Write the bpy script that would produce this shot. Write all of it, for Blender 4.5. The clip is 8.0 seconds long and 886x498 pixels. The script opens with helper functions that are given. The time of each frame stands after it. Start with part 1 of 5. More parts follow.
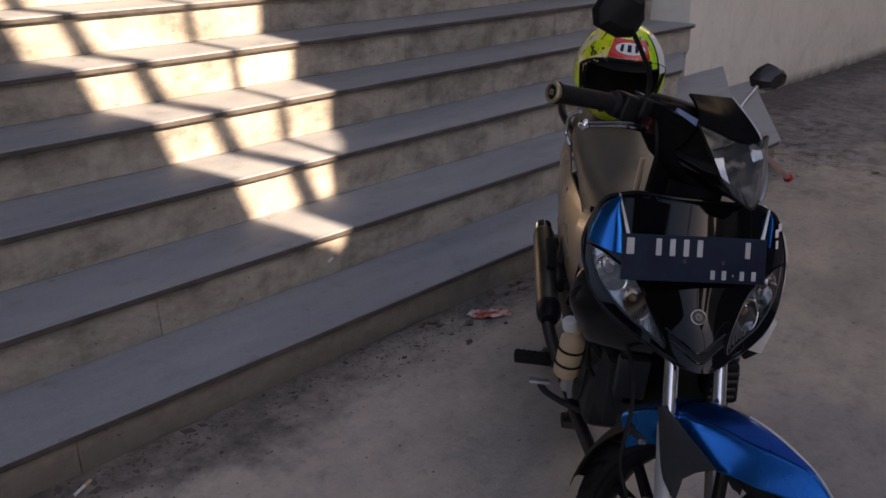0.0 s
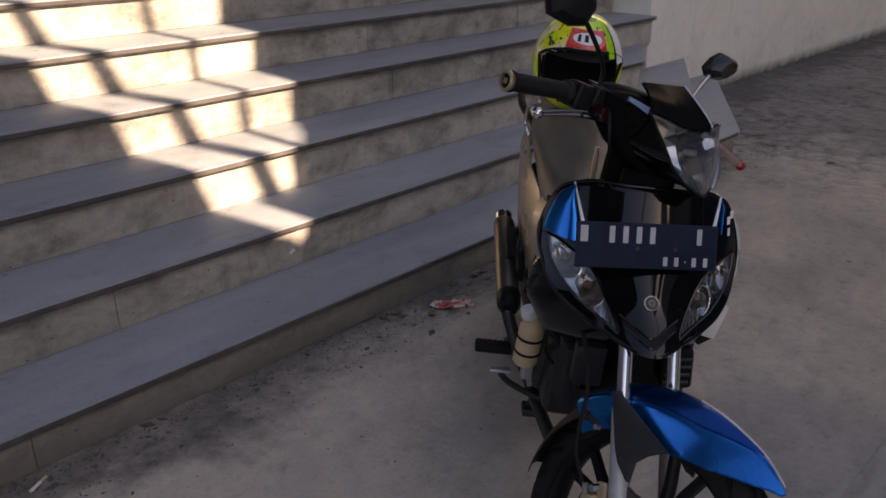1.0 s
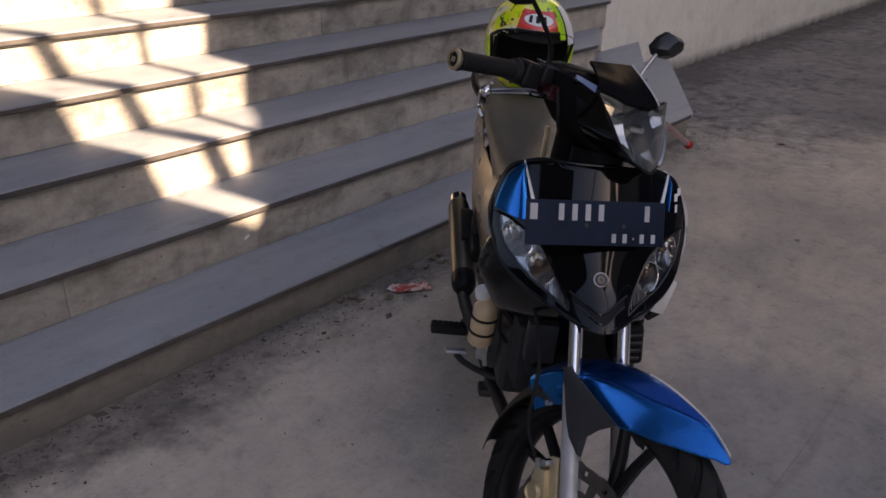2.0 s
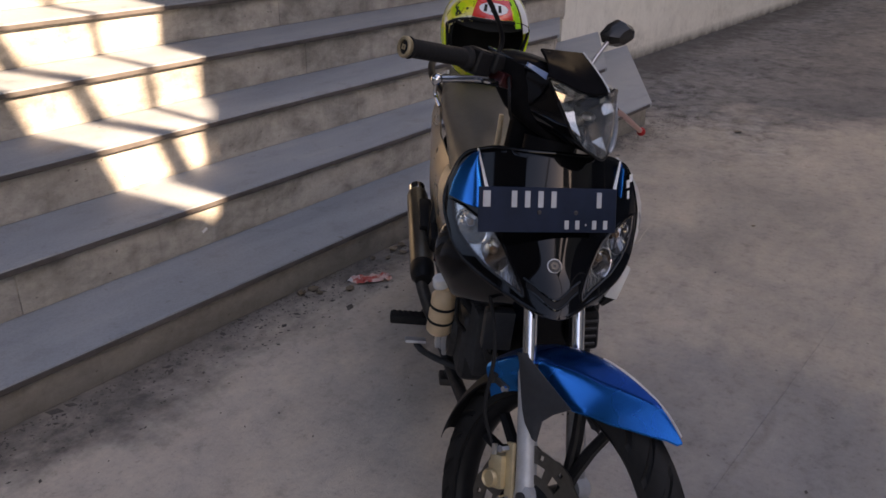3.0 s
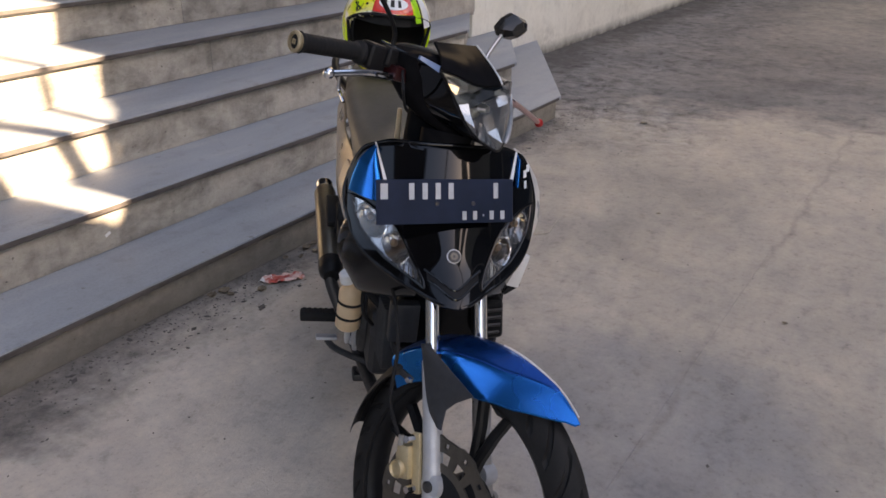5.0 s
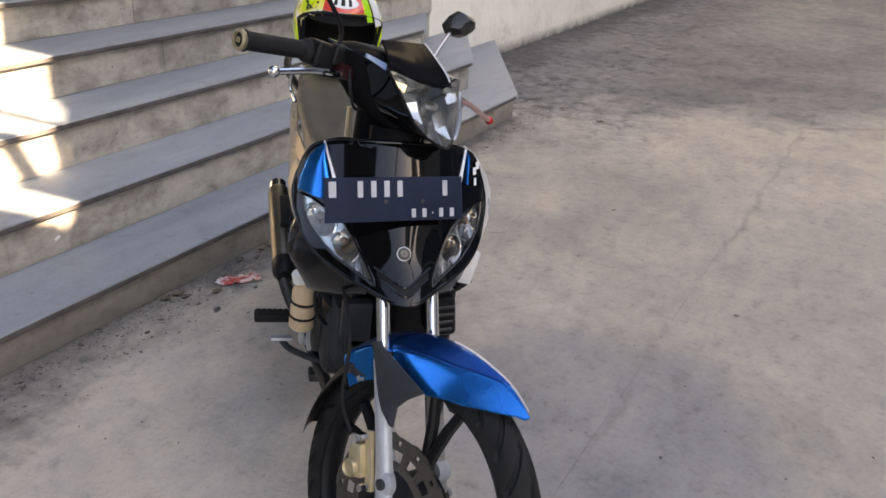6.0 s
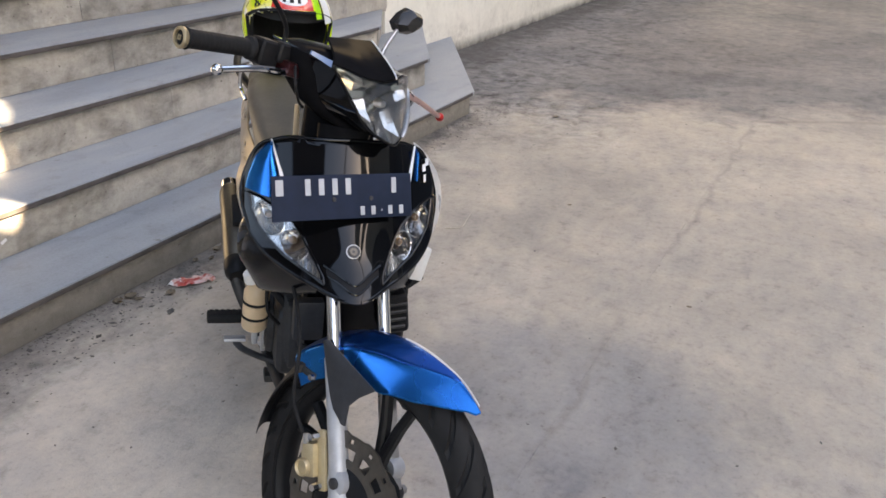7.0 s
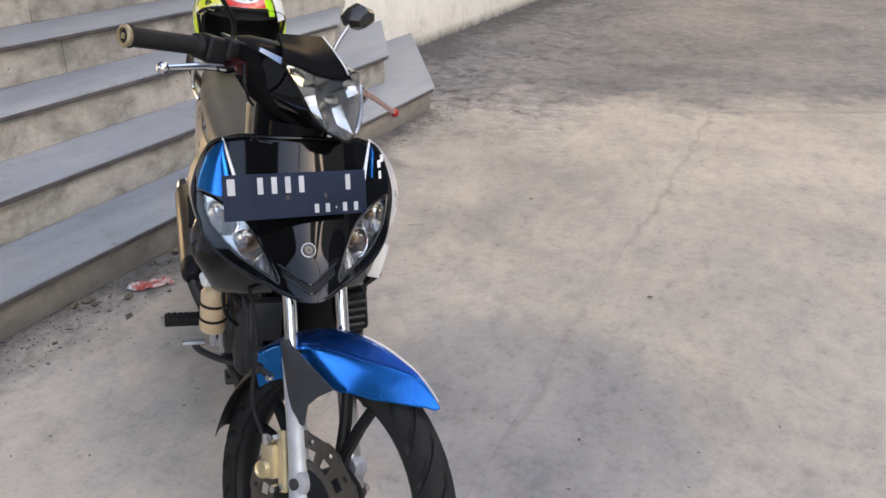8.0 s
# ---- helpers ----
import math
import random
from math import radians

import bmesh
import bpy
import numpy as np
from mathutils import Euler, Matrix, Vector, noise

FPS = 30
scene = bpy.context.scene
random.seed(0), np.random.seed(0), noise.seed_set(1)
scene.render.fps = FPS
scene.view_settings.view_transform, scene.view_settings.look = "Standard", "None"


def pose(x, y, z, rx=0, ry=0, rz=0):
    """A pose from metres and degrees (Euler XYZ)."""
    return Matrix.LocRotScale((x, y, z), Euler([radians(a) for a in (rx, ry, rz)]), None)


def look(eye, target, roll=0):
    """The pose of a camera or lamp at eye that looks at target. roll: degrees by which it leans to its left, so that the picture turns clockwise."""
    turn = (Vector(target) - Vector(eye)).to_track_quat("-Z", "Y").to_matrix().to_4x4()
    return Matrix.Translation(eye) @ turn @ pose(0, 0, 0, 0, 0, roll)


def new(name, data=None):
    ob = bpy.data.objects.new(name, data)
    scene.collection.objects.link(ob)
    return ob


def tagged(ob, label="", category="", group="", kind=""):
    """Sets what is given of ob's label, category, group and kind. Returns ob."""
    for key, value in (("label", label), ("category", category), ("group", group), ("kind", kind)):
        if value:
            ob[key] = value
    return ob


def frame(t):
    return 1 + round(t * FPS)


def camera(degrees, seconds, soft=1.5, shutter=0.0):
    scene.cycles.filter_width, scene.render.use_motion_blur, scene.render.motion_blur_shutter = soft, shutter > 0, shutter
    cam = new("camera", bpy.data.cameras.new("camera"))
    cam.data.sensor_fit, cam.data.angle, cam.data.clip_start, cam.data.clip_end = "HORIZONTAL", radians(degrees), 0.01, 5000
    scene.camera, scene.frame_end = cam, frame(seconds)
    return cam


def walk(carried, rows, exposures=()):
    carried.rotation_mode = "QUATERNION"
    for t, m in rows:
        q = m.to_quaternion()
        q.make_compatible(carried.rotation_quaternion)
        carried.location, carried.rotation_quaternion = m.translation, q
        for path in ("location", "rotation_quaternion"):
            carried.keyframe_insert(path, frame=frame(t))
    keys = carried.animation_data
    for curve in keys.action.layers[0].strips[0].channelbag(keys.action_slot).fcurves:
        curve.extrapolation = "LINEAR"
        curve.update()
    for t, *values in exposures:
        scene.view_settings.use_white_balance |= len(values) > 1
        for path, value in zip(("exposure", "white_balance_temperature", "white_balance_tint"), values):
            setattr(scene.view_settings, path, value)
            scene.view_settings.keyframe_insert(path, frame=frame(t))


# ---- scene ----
cam = camera(57.3, 8.0, soft=1.6)
PATH = [
    (0, (0.775, 0.373, 1.3), (2.06, 1.703, 0.54), -0.7),
    (0.5, (0.778, 0.363, 1.298), (2.089, 1.666, 0.534), -0.5),
    (1, (0.787, 0.355, 1.294), (2.122, 1.625, 0.517), -0.2),
    (1.5, (0.791, 0.347, 1.288), (2.154, 1.577, 0.495), -0.0),
    (3, (0.806, 0.319, 1.278), (2.241, 1.442, 0.453), 0.4),
    (3.5, (0.811, 0.311, 1.277), (2.269, 1.401, 0.449), 0.4),
    (4, (0.814, 0.3, 1.276), (2.298, 1.354, 0.446), 0.5),
    (4.5, (0.818, 0.289, 1.276), (2.331, 1.3, 0.446), 0.7),
    (6, (0.83, 0.253, 1.272), (2.416, 1.148, 0.445), 1.2),
    (6.5, (0.835, 0.243, 1.272), (2.443, 1.097, 0.445), 1.4),
    (7, (0.841, 0.232, 1.272), (2.468, 1.046, 0.44), 1.4),
    (7.5, (0.847, 0.222, 1.269), (2.49, 0.999, 0.435), 1.2),
    (8, (0.853, 0.215, 1.268), (2.511, 0.956, 0.431), 1.0),
]
EXPOSURES = [(0.0, 2.28, 7750, 25), (1.5, 2.50, 7800, 25), (3.0, 2.82, 7900, 24), (4.5, 3.27, 8050, 21), (6.0, 3.87, 8150, 17), (7.0, 4.14, 8250, 15), (8.0, 4.27, 8250, 15)]
walk(cam, [(t, look(eye, target, roll)) for t, eye, target, roll in PATH], EXPOSURES)

# ---- world and sun ----
SUN_WAY = Vector((0.05, 1.0, -0.60)).normalized()
world = bpy.data.worlds.new("world")
scene.world = world
world.use_nodes = True
wn = world.node_tree
sky = wn.nodes.new("ShaderNodeTexSky")
sky.sky_type = "NISHITA"
sky.sun_disc = False
sky.sun_elevation = math.asin(-SUN_WAY.z)
sky.sun_rotation = math.atan2(-SUN_WAY.x, -SUN_WAY.y)
sky.air_density, sky.dust_density, sky.ozone_density = 1.0, 1.1, 0.5
wn.links.new(sky.outputs[0], wn.nodes["Background"].inputs[0])
wn.nodes["Background"].inputs[1].default_value = 0.05
sun = new("sun", bpy.data.lights.new("sun", "SUN"))
sun.data.energy, sun.data.angle, sun.data.color = 3.3, radians(0.35), (1.0, 0.86, 0.66)
sun.matrix_world = look((0, 0, 12), Vector((0, 0, 12)) + SUN_WAY)

# ---- materials ----


def principled(name, rough=0.5, metal=0.0, color=(0.5, 0.5, 0.5), coat=0.0):
    m = bpy.data.materials.new(name)
    m.use_nodes = True
    b = m.node_tree.nodes["Principled BSDF"]
    b.inputs["Base Color"].default_value = (*color, 1)
    b.inputs["Roughness"].default_value = rough
    b.inputs["Metallic"].default_value = metal
    b.inputs["Coat Weight"].default_value = coat
    b.inputs["Coat Roughness"].default_value = 0.04
    return m, m.node_tree, b


def tex_noise(nt, scale, detail=6.0, rough=0.6, coords=None, distort=0.0):
    n = nt.nodes.new("ShaderNodeTexNoise")
    n.inputs["Scale"].default_value = scale
    n.inputs["Detail"].default_value = detail
    n.inputs["Roughness"].default_value = rough
    n.inputs["Distortion"].default_value = distort
    if coords is not None:
        nt.links.new(coords, n.inputs["Vector"])
    return n.outputs["Fac"]


def ramp(nt, fac, stops):
    r = nt.nodes.new("ShaderNodeValToRGB")
    e = r.color_ramp.elements
    while len(e) < len(stops):
        e.new(0.5)
    for el, (p, c) in zip(e, stops):
        el.position = p
        el.color = (*c, 1) if len(c) == 3 else c
    nt.links.new(fac, r.inputs[0])
    return r.outputs[0]


def mixed(nt, fac, a, b, mode="MIX"):
    n = nt.nodes.new("ShaderNodeMix")
    n.data_type, n.blend_type = "RGBA", mode
    for sock, v in ((n.inputs[0], fac), (n.inputs[6], a), (n.inputs[7], b)):
        if isinstance(v, (int, float)):
            sock.default_value = v
        elif isinstance(v, tuple):
            sock.default_value = (*v, 1)
        else:
            nt.links.new(v, sock)
    return n.outputs[2]


def maths(nt, op, a, b=0.0, clamp=False):
    n = nt.nodes.new("ShaderNodeMath")
    n.operation, n.use_clamp = op, clamp
    for sock, v in zip(n.inputs, (a, b)):
        if isinstance(v, (int, float)):
            sock.default_value = v
        else:
            nt.links.new(v, sock)
    return n.outputs[0]


def coords_of(nt, scale=(1, 1, 1), which="Object"):
    c = nt.nodes.new("ShaderNodeTexCoord").outputs[which]
    mp = nt.nodes.new("ShaderNodeMapping")
    mp.inputs["Scale"].default_value = scale
    nt.links.new(c, mp.inputs["Vector"])
    return mp.outputs[0]


def world_coords(nt, scale=(1, 1, 1)):
    mp = nt.nodes.new("ShaderNodeMapping")
    mp.inputs["Scale"].default_value = scale
    nt.links.new(nt.nodes.new("ShaderNodeNewGeometry").outputs["Position"], mp.inputs["Vector"])
    return mp.outputs[0]


def bump(nt, b, height, strength=0.3, distance=0.01):
    n = nt.nodes.new("ShaderNodeBump")
    n.inputs["Strength"].default_value = strength
    n.inputs["Distance"].default_value = distance
    nt.links.new(height, n.inputs["Height"])
    nt.links.new(n.outputs[0], b.inputs["Normal"])


def plain(name, color, rough=0.5, metal=0.0, coat=0.0, vary=0.12, scale=40.0, relief=0.0):
    """A paint, plastic, rubber or metal with fine mottling, scuffs in its gloss and, if asked, grain."""
    m, nt, b = principled(name, rough, metal, color, coat)
    v = coords_of(nt)
    dark = tuple(c * (1 - vary) for c in color)
    light = tuple(min(1, c * (1 + vary)) for c in color)
    n1 = tex_noise(nt, scale, 5, 0.6, v)
    n2 = tex_noise(nt, scale * 0.13, 4, 0.55, v)
    nt.links.new(ramp(nt, maths(nt, "ADD", maths(nt, "MULTIPLY", n1, 0.5), maths(nt, "MULTIPLY", n2, 0.5)), [(0.35, dark), (0.65, light)]), b.inputs["Base Color"])
    r = ramp(nt, n2, [(0.3, (max(0.02, rough * 0.8),) * 3), (0.75, (min(1, rough * 1.35 + 0.02),) * 3)])
    nt.links.new(r, b.inputs["Roughness"])
    if relief:
        bump(nt, b, n1, relief, 0.002)
    return m


def concrete_floor():
    m, nt, b = principled("floor_concrete", 0.9)
    b.inputs["Specular IOR Level"].default_value = 0.25
    v = world_coords(nt)
    big = tex_noise(nt, 1.1, 5, 0.55, v, 0.4)
    mid = tex_noise(nt, 4.2, 10, 0.74, v, 0.15)
    small = tex_noise(nt, 17, 8, 0.72, v, 0.2)
    fine = tex_noise(nt, 60, 6, 0.75, v)
    grit = tex_noise(nt, 240, 3, 0.7, v)
    c = ramp(nt, big, [(0.34, (0.315, 0.284, 0.248)), (0.48, (0.395, 0.352, 0.298)), (0.66, (0.46, 0.407, 0.338))])
    c = mixed(nt, 1.0, c, ramp(nt, mid, [(0.28, (0.72, 0.74, 0.78)), (0.44, (0.93, 0.94, 0.96)), (0.54, (1.0, 1.0, 1.0)), (0.68, (1.10, 1.08, 1.05))]), "MULTIPLY")
    c = mixed(nt, 1.0, c, ramp(nt, small, [(0.30, (0.72, 0.71, 0.71)), (0.45, (0.96, 0.955, 0.96)), (0.62, (1.04, 1.04, 1.035)), (0.74, (1.15, 1.13, 1.10))]), "MULTIPLY")
    c = mixed(nt, 0.6, c, ramp(nt, fine, [(0.30, (0.50, 0.48, 0.46)), (0.42, (0.95, 0.95, 0.95)), (0.7, (1.12, 1.11, 1.09))]), "MULTIPLY")
    spots = tex_noise(nt, 26, 2, 0.5, v)
    c = mixed(nt, ramp(nt, spots, [(0.21, (0.6, 0.6, 0.6)), (0.26, (0, 0, 0))]), c, (0.15, 0.135, 0.115))
    geo = nt.nodes.new("ShaderNodeSeparateXYZ")
    nt.links.new(nt.nodes.new("ShaderNodeNewGeometry").outputs["Position"], geo.inputs[0])
    X, Y = geo.outputs[0], geo.outputs[1]
    patchy = tex_noise(nt, 2.1, 8, 0.68, v, 0.3)
    swing = maths(nt, "SUBTRACT", patchy, 0.5)

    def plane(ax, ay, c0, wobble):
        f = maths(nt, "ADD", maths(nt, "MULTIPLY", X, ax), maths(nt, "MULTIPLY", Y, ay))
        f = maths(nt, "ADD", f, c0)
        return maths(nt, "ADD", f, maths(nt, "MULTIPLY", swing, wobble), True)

    # near slab paler by place, with a ragged edge
    amount = plane(-0.60, 0.35, 1.55, 1.6)
    c = mixed(nt, maths(nt, "MULTIPLY", amount, 0.9), c, mixed(nt, 1.0, c, (1.34, 1.35, 1.38), "MULTIPLY"))
    # far yard's shade put into the floor colour; dry eases it farther on
    far_shade = plane(1.5, 0.63, -9.1, 2.6)
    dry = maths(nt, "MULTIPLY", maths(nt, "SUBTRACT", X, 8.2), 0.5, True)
    c = mixed(nt, far_shade, c, mixed(nt, 1.0, c, mixed(nt, dry, (0.47, 0.505, 0.57), (0.51, 0.55, 0.615)), "MULTIPLY"))
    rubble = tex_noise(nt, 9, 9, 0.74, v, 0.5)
    c = mixed(nt, maths(nt, "MULTIPLY", far_shade, 0.8), c, mixed(nt, 1.0, c, ramp(nt, rubble, [(0.36, (0.70, 0.70, 0.71)), (0.48, (0.96, 0.96, 0.97)), (0.62, (1.16, 1.16, 1.15))]), "MULTIPLY"))
    # a darker oval in the far yard, ragged at its edge
    wx, wy = maths(nt, "MULTIPLY", maths(nt, "SUBTRACT", X, 7.8), 0.75), maths(nt, "MULTIPLY", maths(nt, "SUBTRACT", Y, 1.35), 1.25)
    dark_oval = maths(nt, "SUBTRACT", 0.8, maths(nt, "ADD", maths(nt, "MULTIPLY", wx, wx), maths(nt, "MULTIPLY", wy, wy)))
    dark_oval = maths(nt, "ADD", dark_oval, maths(nt, "MULTIPLY", swing, 3.4), True)
    c = mixed(nt, dark_oval, c, mixed(nt, 1.0, c, (0.72, 0.72, 0.74), "MULTIPLY"))
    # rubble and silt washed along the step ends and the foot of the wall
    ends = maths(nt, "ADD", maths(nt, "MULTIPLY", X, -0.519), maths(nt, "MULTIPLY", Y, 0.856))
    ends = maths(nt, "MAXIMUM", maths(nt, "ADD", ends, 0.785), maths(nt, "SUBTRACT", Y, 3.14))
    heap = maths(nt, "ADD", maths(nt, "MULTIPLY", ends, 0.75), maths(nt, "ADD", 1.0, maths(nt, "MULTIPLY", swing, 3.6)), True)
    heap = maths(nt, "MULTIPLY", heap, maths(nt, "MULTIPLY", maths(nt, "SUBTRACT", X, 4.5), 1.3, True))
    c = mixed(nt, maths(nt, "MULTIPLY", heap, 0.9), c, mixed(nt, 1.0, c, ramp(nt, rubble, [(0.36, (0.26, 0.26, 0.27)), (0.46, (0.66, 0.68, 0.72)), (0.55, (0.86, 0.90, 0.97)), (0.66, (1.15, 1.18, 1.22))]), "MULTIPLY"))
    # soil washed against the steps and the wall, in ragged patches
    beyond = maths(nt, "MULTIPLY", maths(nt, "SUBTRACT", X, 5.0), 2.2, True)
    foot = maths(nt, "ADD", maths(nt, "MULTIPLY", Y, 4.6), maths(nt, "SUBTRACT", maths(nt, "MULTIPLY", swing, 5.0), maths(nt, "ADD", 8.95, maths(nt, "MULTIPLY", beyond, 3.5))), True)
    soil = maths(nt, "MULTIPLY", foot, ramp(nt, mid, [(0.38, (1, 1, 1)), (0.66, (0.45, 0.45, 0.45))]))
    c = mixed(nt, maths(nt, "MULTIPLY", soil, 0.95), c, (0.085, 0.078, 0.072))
    # a cooler, darker oval on the slab, ragged at its edge
    dx, dy = maths(nt, "MULTIPLY", maths(nt, "SUBTRACT", X, 2.52), 1.75), maths(nt, "MULTIPLY", maths(nt, "SUBTRACT", Y, 0.74), 2.0)
    cool_oval = maths(nt, "SUBTRACT", 1.0, maths(nt, "ADD", maths(nt, "MULTIPLY", dx, dx), maths(nt, "MULTIPLY", dy, dy)))
    cool_oval = maths(nt, "ADD", maths(nt, "MULTIPLY", cool_oval, 1.7), maths(nt, "MULTIPLY", swing, 3.4), True)
    c = mixed(nt, maths(nt, "MULTIPLY", cool_oval, 0.9), c, mixed(nt, 1.0, c, (0.68, 0.72, 0.81), "MULTIPLY"))
    # dirt trodden into the joint between the slabs
    off = maths(nt, "SUBTRACT", maths(nt, "ADD", Y, maths(nt, "MULTIPLY", X, 0.0075)), 0.7545)
    off = maths(nt, "ADD", off, maths(nt, "MULTIPLY", maths(nt, "SUBTRACT", patchy, 0.5), 0.22))
    line = maths(nt, "SUBTRACT", 1.0, maths(nt, "MULTIPLY", maths(nt, "ABSOLUTE", off), 55.0), True)
    line = maths(nt, "MULTIPLY", line, ramp(nt, patchy, [(0.42, (0.15, 0.15, 0.15)), (0.58, (1, 1, 1))]))
    c = mixed(nt, maths(nt, "MULTIPLY", line, 0.32), c, (0.15, 0.135, 0.12))
    across = maths(nt, "SUBTRACT", maths(nt, "ADD", X, maths(nt, "MULTIPLY", Y, 0.53)), 6.248)
    across = maths(nt, "ADD", across, maths(nt, "MULTIPLY", swing, 0.12))
    across = maths(nt, "SUBTRACT", 1.0, maths(nt, "MULTIPLY", maths(nt, "ABSOLUTE", across), 22.0), True)
    across = maths(nt, "MULTIPLY", across, maths(nt, "MULTIPLY", maths(nt, "SUBTRACT", 0.78, Y), 8.0, True))
    c = mixed(nt, maths(nt, "MULTIPLY", across, 0.42), c, (0.17, 0.14, 0.125))
    nt.links.new(c, b.inputs["Base Color"])
    h = maths(nt, "ADD", maths(nt, "MULTIPLY", mid, 0.6), maths(nt, "ADD", maths(nt, "MULTIPLY", fine, 0.35), maths(nt, "MULTIPLY", grit, 0.2)))
    h = maths(nt, "ADD", h, maths(nt, "MULTIPLY", small, 0.7))
    bump(nt, b, h, 0.55, 0.012)
    return m


def cement_tread():
    m, nt, b = principled("cement_tread", 0.6)
    v = world_coords(nt)
    streak = tex_noise(nt, 2.0, 6, 0.6, world_coords(nt, (0.6, 2.4, 1)), 0.3)
    mid = tex_noise(nt, 8, 8, 0.68, v, 0.2)
    fine = tex_noise(nt, 120, 5, 0.7, v)
    base = ramp(nt, streak, [(0.3, (0.222, 0.245, 0.272)), (0.52, (0.270, 0.295, 0.322)), (0.72, (0.322, 0.337, 0.350))])
    c = mixed(nt, 0.9, base, ramp(nt, mid, [(0.30, (0.70, 0.69, 0.68)), (0.44, (0.95, 0.95, 0.95)), (0.6, (1, 1, 1)), (0.75, (1.10, 1.09, 1.06))]), "MULTIPLY")
    c = mixed(nt, 0.7, c, ramp(nt, fine, [(0.3, (0.80, 0.80, 0.80)), (0.55, (1.02, 1.02, 1.02))]), "MULTIPLY")
    spots = tex_noise(nt, 21, 3, 0.5, v)
    c = mixed(nt, ramp(nt, spots, [(0.24, (0.7, 0.7, 0.7)), (0.30, (0, 0, 0))]), c, (0.13, 0.12, 0.115))
    nt.links.new(c, b.inputs["Base Color"])
    nt.links.new(ramp(nt, mid, [(0.3, (0.46, 0.46, 0.46)), (0.7, (0.70, 0.70, 0.70))]), b.inputs["Roughness"])
    bump(nt, b, maths(nt, "ADD", fine, maths(nt, "MULTIPLY", mid, 1.2)), 0.25, 0.005)
    return m


def riser_plaster():
    m, nt, b = principled("riser_plaster", 0.9)
    v = world_coords(nt, (1.0, 1.0, 1.5))
    rnd = nt.nodes.new("ShaderNodeObjectInfo").outputs["Random"]
    skin = tex_noise(nt, 3.4, 10, 0.66, v, 0.35)
    tone = tex_noise(nt, 9.0, 7, 0.66, v, 0.2)
    run = tex_noise(nt, 7.0, 5, 0.6, world_coords(nt, (2.6, 1, 0.45)), 0.1)
    fine = tex_noise(nt, 80, 6, 0.74, v)
    pits = tex_noise(nt, 34, 3, 0.55, v)
    light = ramp(nt, tone, [(0.34, (0.32, 0.300, 0.270)), (0.5, (0.385, 0.362, 0.325)), (0.66, (0.45, 0.424, 0.380))])
    dark = ramp(nt, tone, [(0.34, (0.17, 0.159, 0.142)), (0.5, (0.245, 0.230, 0.206)), (0.66, (0.32, 0.30, 0.268))])
    c = mixed(nt, ramp(nt, skin, [(0.39, (0, 0, 0)), (0.54, (1, 1, 1))]), dark, light)
    c = mixed(nt, 0.28, c, ramp(nt, run, [(0.34, (0.55, 0.53, 0.50)), (0.46, (0.95, 0.95, 0.94)), (0.7, (1.06, 1.05, 1.03))]), "MULTIPLY")
    c = mixed(nt, 0.5, c, ramp(nt, fine, [(0.3, (0.62, 0.6, 0.58)), (0.46, (1, 1, 1)), (0.7, (1.08, 1.08, 1.06))]), "MULTIPLY")
    c = mixed(nt, ramp(nt, pits, [(0.26, (0.8, 0.8, 0.8)), (0.31, (0, 0, 0))]), c, (0.07, 0.062, 0.055))
    c = mixed(nt, 1.0, c, ramp(nt, rnd, [(0, (0.90, 0.90, 0.91)), (1, (1.10, 1.09, 1.07))]), "MULTIPLY")
    # brown darkening towards the foot of the lowest course, ragged
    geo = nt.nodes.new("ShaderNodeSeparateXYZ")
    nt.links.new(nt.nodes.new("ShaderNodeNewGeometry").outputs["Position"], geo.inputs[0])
    low_brown = maths(nt, "ADD", maths(nt, "SUBTRACT", 1.0, maths(nt, "MULTIPLY", geo.outputs[2], 6.0)), maths(nt, "MULTIPLY", maths(nt, "SUBTRACT", skin, 0.5), 2.5), True)
    c = mixed(nt, maths(nt, "MULTIPLY", low_brown, 0.75), c, (0.10, 0.09, 0.078))
    nt.links.new(c, b.inputs["Base Color"])
    bump(nt, b, maths(nt, "ADD", maths(nt, "MULTIPLY", fine, 0.4), maths(nt, "ADD", tone, maths(nt, "MULTIPLY", skin, 1.5))), 0.6, 0.010)
    return m


